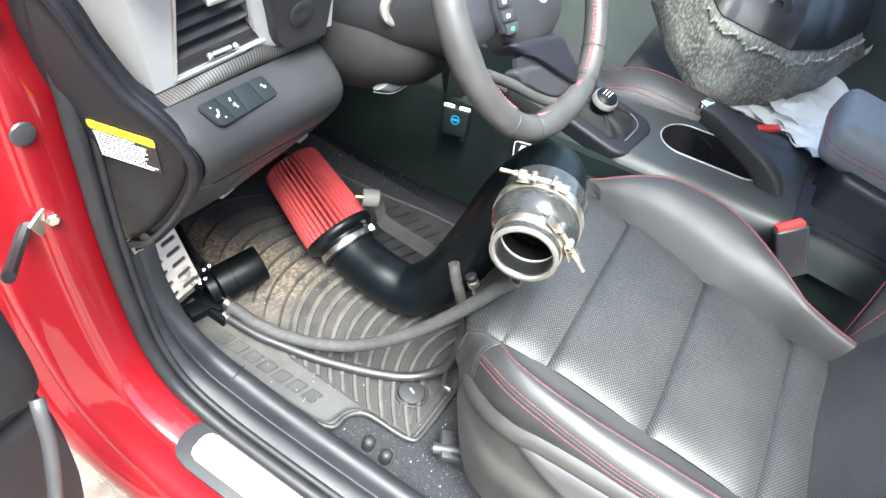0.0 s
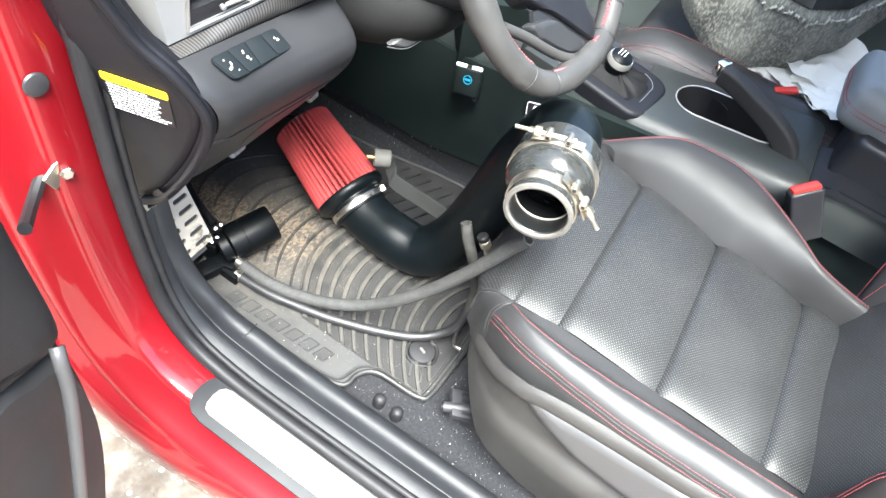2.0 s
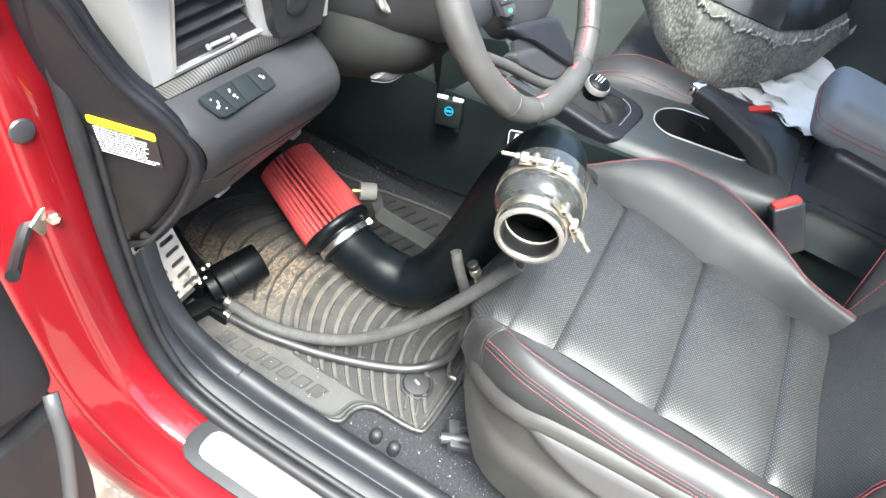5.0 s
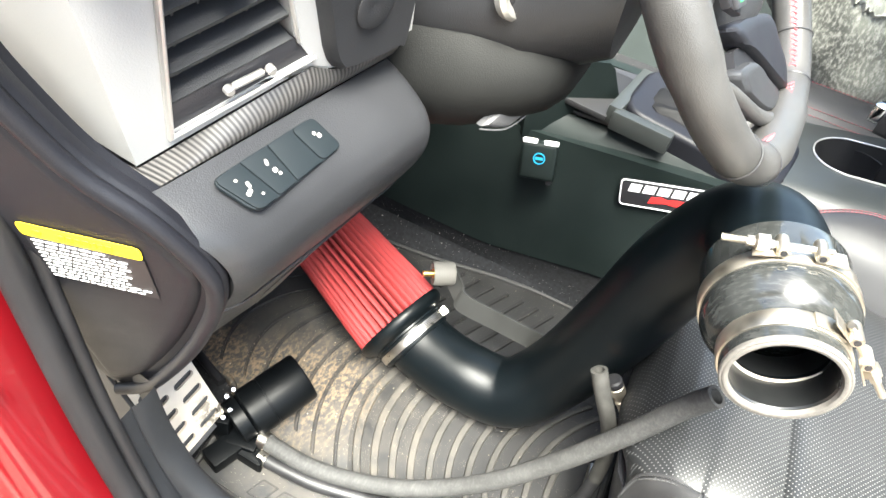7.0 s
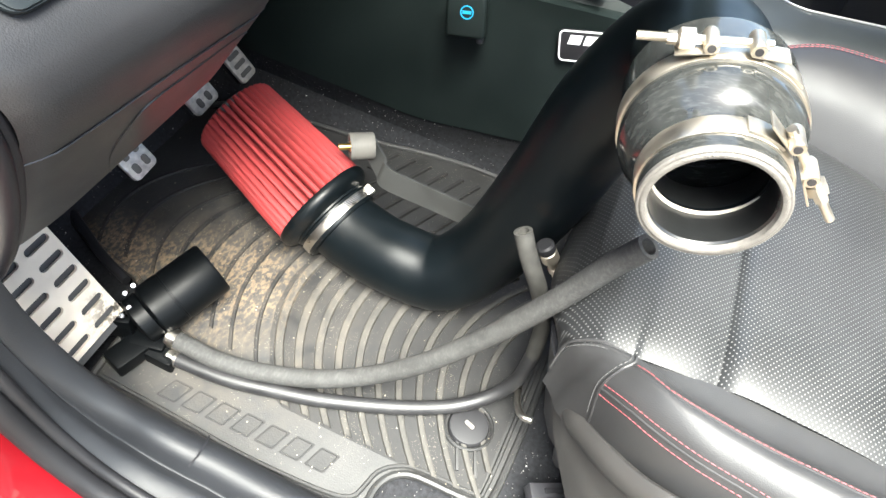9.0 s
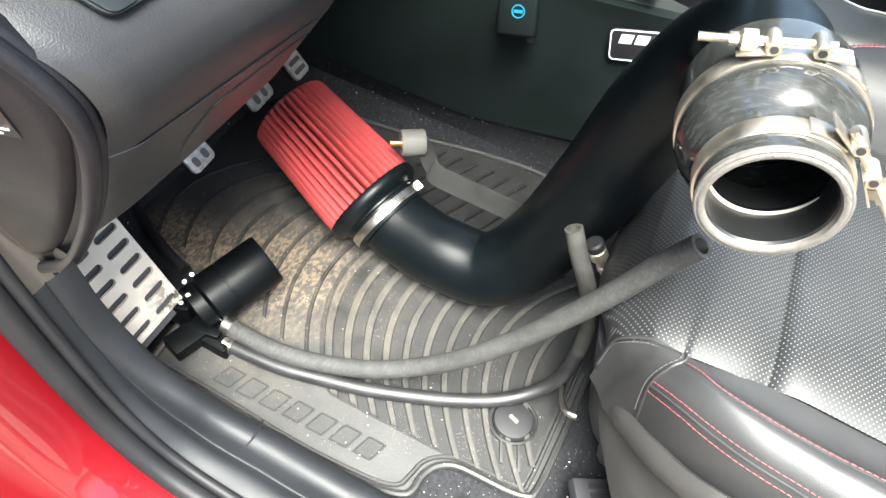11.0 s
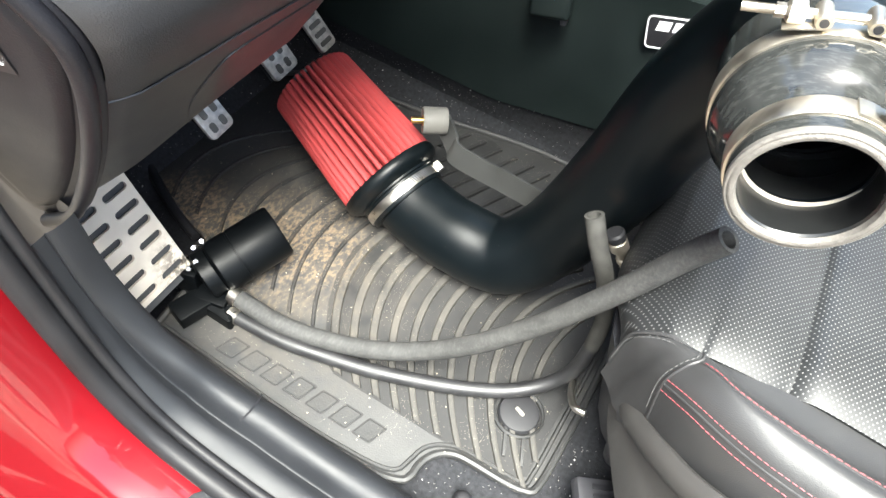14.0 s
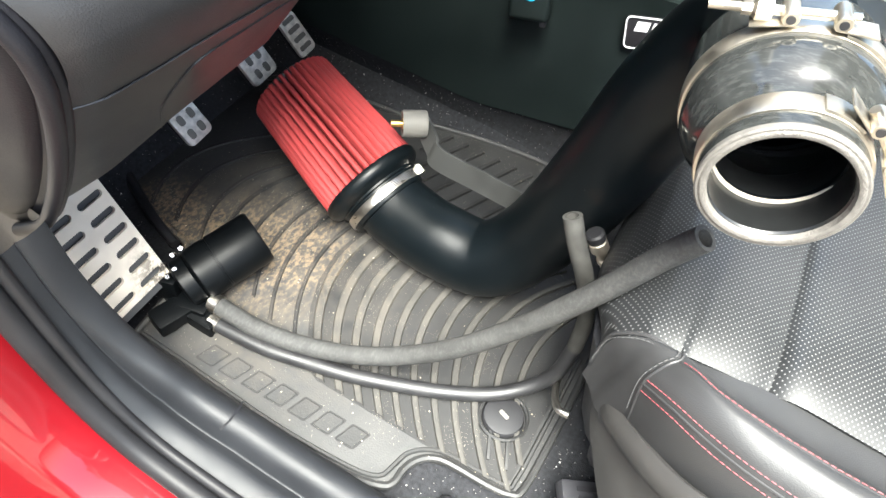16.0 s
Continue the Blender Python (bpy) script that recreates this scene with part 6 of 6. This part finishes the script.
pb = mesh("bolster", *sheet(pbolster, 16, 30, -0.02), M["leather"], pseat)
for u in (0.24, 0.29, 0.60):
    mesh("stitching", *stitches([Vector(pbolster(u, w / 20)) + Vector((0, 0, 0.001)) for w in range(1, 19)], n=14), M["red_thread"], pb, "red stitching")
mesh("backrest", *box((0.5, 0.14, 0.6), pose(1.48, -0.72, 0.86, 18, 0, 0), 0.05, 4), M["leather"], pseat)

liner = thing("wheel_arch_liner", (1.55, -0.2, 0.62), "torn grey felt wheel arch liner lying on the passenger seat", "wheel arch liner")


HEM = [(0.0, (1.36, 0.03, 0.70)), (0.12, (1.31, -0.06, 0.635)), (0.24, (1.262, -0.145, 0.606)), (0.42, (1.275, -0.20, 0.596)), (0.62, (1.36, -0.29, 0.603)), (0.82, (1.55, -0.385, 0.63)), (1.0, (1.78, -0.46, 0.665))]
TORN = [(0.0, (1.33, 0.01, 0.83)), (0.12, (1.315, -0.07, 0.79)), (0.24, (1.304, -0.115, 0.764)), (0.42, (1.29, -0.19, 0.767)), (0.62, (1.31, -0.265, 0.762)), (0.82, (1.43, -0.335, 0.752)), (1.0, (1.64, -0.40, 0.745))]


def between(table, u):
    return Vector([lerp([(k, p[i]) for k, p in table], u) for i in range(3)])


def liner_at(u, w):
    """A felt-lined shell with a round belly: u along it, w from its hem over the torn edge at 0.7 to its rim."""
    a, b = between(HEM, u), between(TORN, u)
    p = a + (b - a) * (w / 0.7) + Vector((-0.028, -0.012, -0.03)) * math.sin(math.pi * min(1.0, w / 0.85)) ** 0.8
    if w > 0.7:
        p += Vector((0.16, 0.04, -0.02)) * ((w - 0.7) / 0.3) ** 1.3
    n = noise.noise(Vector((u * 7, w * 4, 0.3))) * 0.008 + noise.noise(Vector((u * 60, w * 18, 1.3))) * 0.0022
    return tuple(p + Vector((-0.7, -0.2, 0.5)) * n)


mesh("felt", *sheet(liner_at, 90, 50, 0.006), M["felt"], liner, "matted grey felt apron")
def frayed(u, w):
    """A ragged pale strip that lies on the felt."""
    u = 0.12 + 0.88 * u
    low = 0.67 + 0.035 * noise.noise(Vector((u * 14, 2.1, 0.0))) + 0.03 * noise.noise(Vector((u * 70, 7.0, 0.0)))
    high = low + 0.014 + 0.03 * noise.noise(Vector((u * 26, 4.0, 0.0))) + 0.03 * noise.noise(Vector((u * 120, 9.0, 0.0)))
    p = Vector(liner_at(u, low + (high - low) * w))
    k = math.sin(math.pi * w)
    return p + Vector((-0.008, -0.003, 0.004)) * k + Vector((-0.006, 0, 0.003)) * k * noise.noise(Vector((u * 110, w * 6, 3.0)))


mesh("torn_edge", *sheet(frayed, 260, 8), M["felt_pale"], liner, "frayed pale felt edge")
mesh("plastic_rim", *sheet(lambda u, w: tuple(Vector(liner_at(0.14 + 0.86 * u, 0.74)) + Vector((-0.004 + 0.22 * w, 0.05 * w, 0.004 + 0.13 * w ** 0.7))), 40, 14, 0.005), M["liner_plastic"], liner, "scratched black plastic liner rim")
mesh("flange", *sheet(lambda u, w: (1.30 + 0.05 * u + 0.03 * w, 0.05 - 0.10 * u + 0.05 * w, 0.745 + 0.07 * w + 0.02 * u + 0.008 * math.sin(11 * u) + 0.01 * noise.noise(Vector((9 * u, 7 * w, 2)))), 24, 10, 0.004), M["felt_pale"], liner, "pale crumpled liner flange")
for u, dz in ((0.46, 0.045), (0.16, 0.03)):
    p = Vector(liner_at(u, 0.74)) + Vector((0.05, 0.01, dz))
    mesh("fixing_boss", *lathe([(0, 0.002), (0.008, 0.002), (0.01, 0.008), (0.02, 0.008), (0.03, 0.0), (0, -0.002)][::-1], p, (-0.8, -0.1, 0.6), 28), M["liner_plastic"], liner, "round black fixing boss")

for k, (x, y, z, s, t, a) in enumerate(((1.265, -0.225, 0.575, 0.12, 0.10, 20), (1.33, -0.285, 0.585, 0.17, 0.12, -25), (1.40, -0.345, 0.60, 0.22, 0.15, 10), (1.33, -0.37, 0.58, 0.2, 0.15, 75), (1.45, -0.39, 0.605, 0.2, 0.15, 130),
                                             (1.265, -0.405, 0.618, 0.15, 0.12, 35), (1.31, -0.375, 0.612, 0.14, 0.12, -20), (1.38, -0.43, 0.585, 0.22, 0.16, 160))):
    def crumple(u, w, k=k, s=s, t=t):
        q = Vector((s * (u - 0.5), t * (w - 0.5), 0))
        q.z = 0.020 * noise.noise(Vector((u * 3 + k, w * 3, k))) + 0.010 * abs(math.sin(4 * u + 3 * w + k))
        return q
    v, f = sheet(crumple, 14, 12, 0.0006)
    m = pose(x, y, z + 0.02, 8 * math.sin(k), -12 * math.cos(2 * k), a)
    tagged(mesh("paper_sheet", [m @ p for p in v], f, M["paper"], smooth=False), "crumpled white paper sheet on the passenger seat", "paper", group="loose paper")

# ---- open door ----
door = thing("front_door", (0.0, 0.2, 0.3), "open red car door with dark grey inner panel", "car door")
DD = Vector((-0.93, -0.36, 0)).normalized()
DN = Vector((0.36, -0.93, 0)).normalized()
D0 = Vector((0.075, 0.275, 0))


def door_at(a, z, c=0.0):
    return D0 + DD * a + DN * c + Vector((0, 0, z))


UP = [(0.058, 1.0), (0.3, 1.02), (0.9, 1.02), (0.9, 0.78), (0.3, 0.76), (0.13, 0.74), (0.075, 0.71), (0.036, 0.685), (0.044, 0.83)]
mesh("upper_panel", *dome(UP, lambda a, z: tuple(door_at(a, z, 0.042)), tuple(DN * -0.018), 8, 0.08), M["door_panel"], door, "dark grey soft upper panel")
LO = [(0.038, 0.68), (0.08, 0.705), (0.13, 0.735), (0.3, 0.75), (0.9, 0.77), (0.9, 0.28), (0.3, 0.27), (0.11, 0.29), (0.066, 0.37), (0.036, 0.485), (0.03, 0.58)]
mesh("lower_panel", *dome(LO, lambda a, z: tuple(door_at(a, z, 0.045 + 0.012 * math.sin(3 * (0.7 - z)))), tuple(DN * -0.035), 8, 0.12), M["door_panel"], door, "black lower door panel with pocket")
mesh("grip_strip", *tube([door_at(0.075, 0.725, 0.058), door_at(0.083, 0.715, 0.064), door_at(0.092, 0.67, 0.068), door_at(0.115, 0.58, 0.07), door_at(0.14, 0.48, 0.07), door_at(0.15, 0.4, 0.068)], 0.0065, 10, 6), M["lever"], door, "grey pocket edge strip")
mesh("speaker_grille", *dome([(0.13, 0.83), (0.12, 0.77), (0.2, 0.72), (0.3, 0.7), (0.4, 0.75), (0.36, 0.84), (0.2, 0.85)], lambda a, z: tuple(door_at(a, z, 0.0445)), tuple(DN * -0.004), 5, 0.1), M["dash"], door, "dark speaker grille")
mesh("grille_badge", *box((0.016, 0.003, 0.002), place(door_at(0.125, 0.775, 0.0485), DD + Vector((0, 0, -0.8)), DN), 0.001), M["lever"], door, "small grey badge bar")
mesh("outer_skin", *dome([(0.05, 0.27), (0.03, 0.5), (0.06, 0.98), (0.95, 1.0), (0.95, 0.27)], lambda a, z: tuple(door_at(a, z, -0.08 - 0.03 * math.sin(3 * (z - 0.25)))), tuple(DN * 0.03), 6, 0.1, 3), M["red"], door, "glossy red outer skin")
mesh("inner_frame", *box((0.86, 0.06, 0.66), place(door_at(0.50, 0.64, -0.03), DD, (0, 0, 1)) , 0.01), M["red"], door)
mesh("door_seal", *tube([door_at(0.062, 0.98, 0.016), door_at(0.046, 0.7, 0.014), door_at(0.05, 0.45, 0.008), door_at(0.1, 0.32, 0.008)], 0.008, 8, 5), M["rubber"], door)
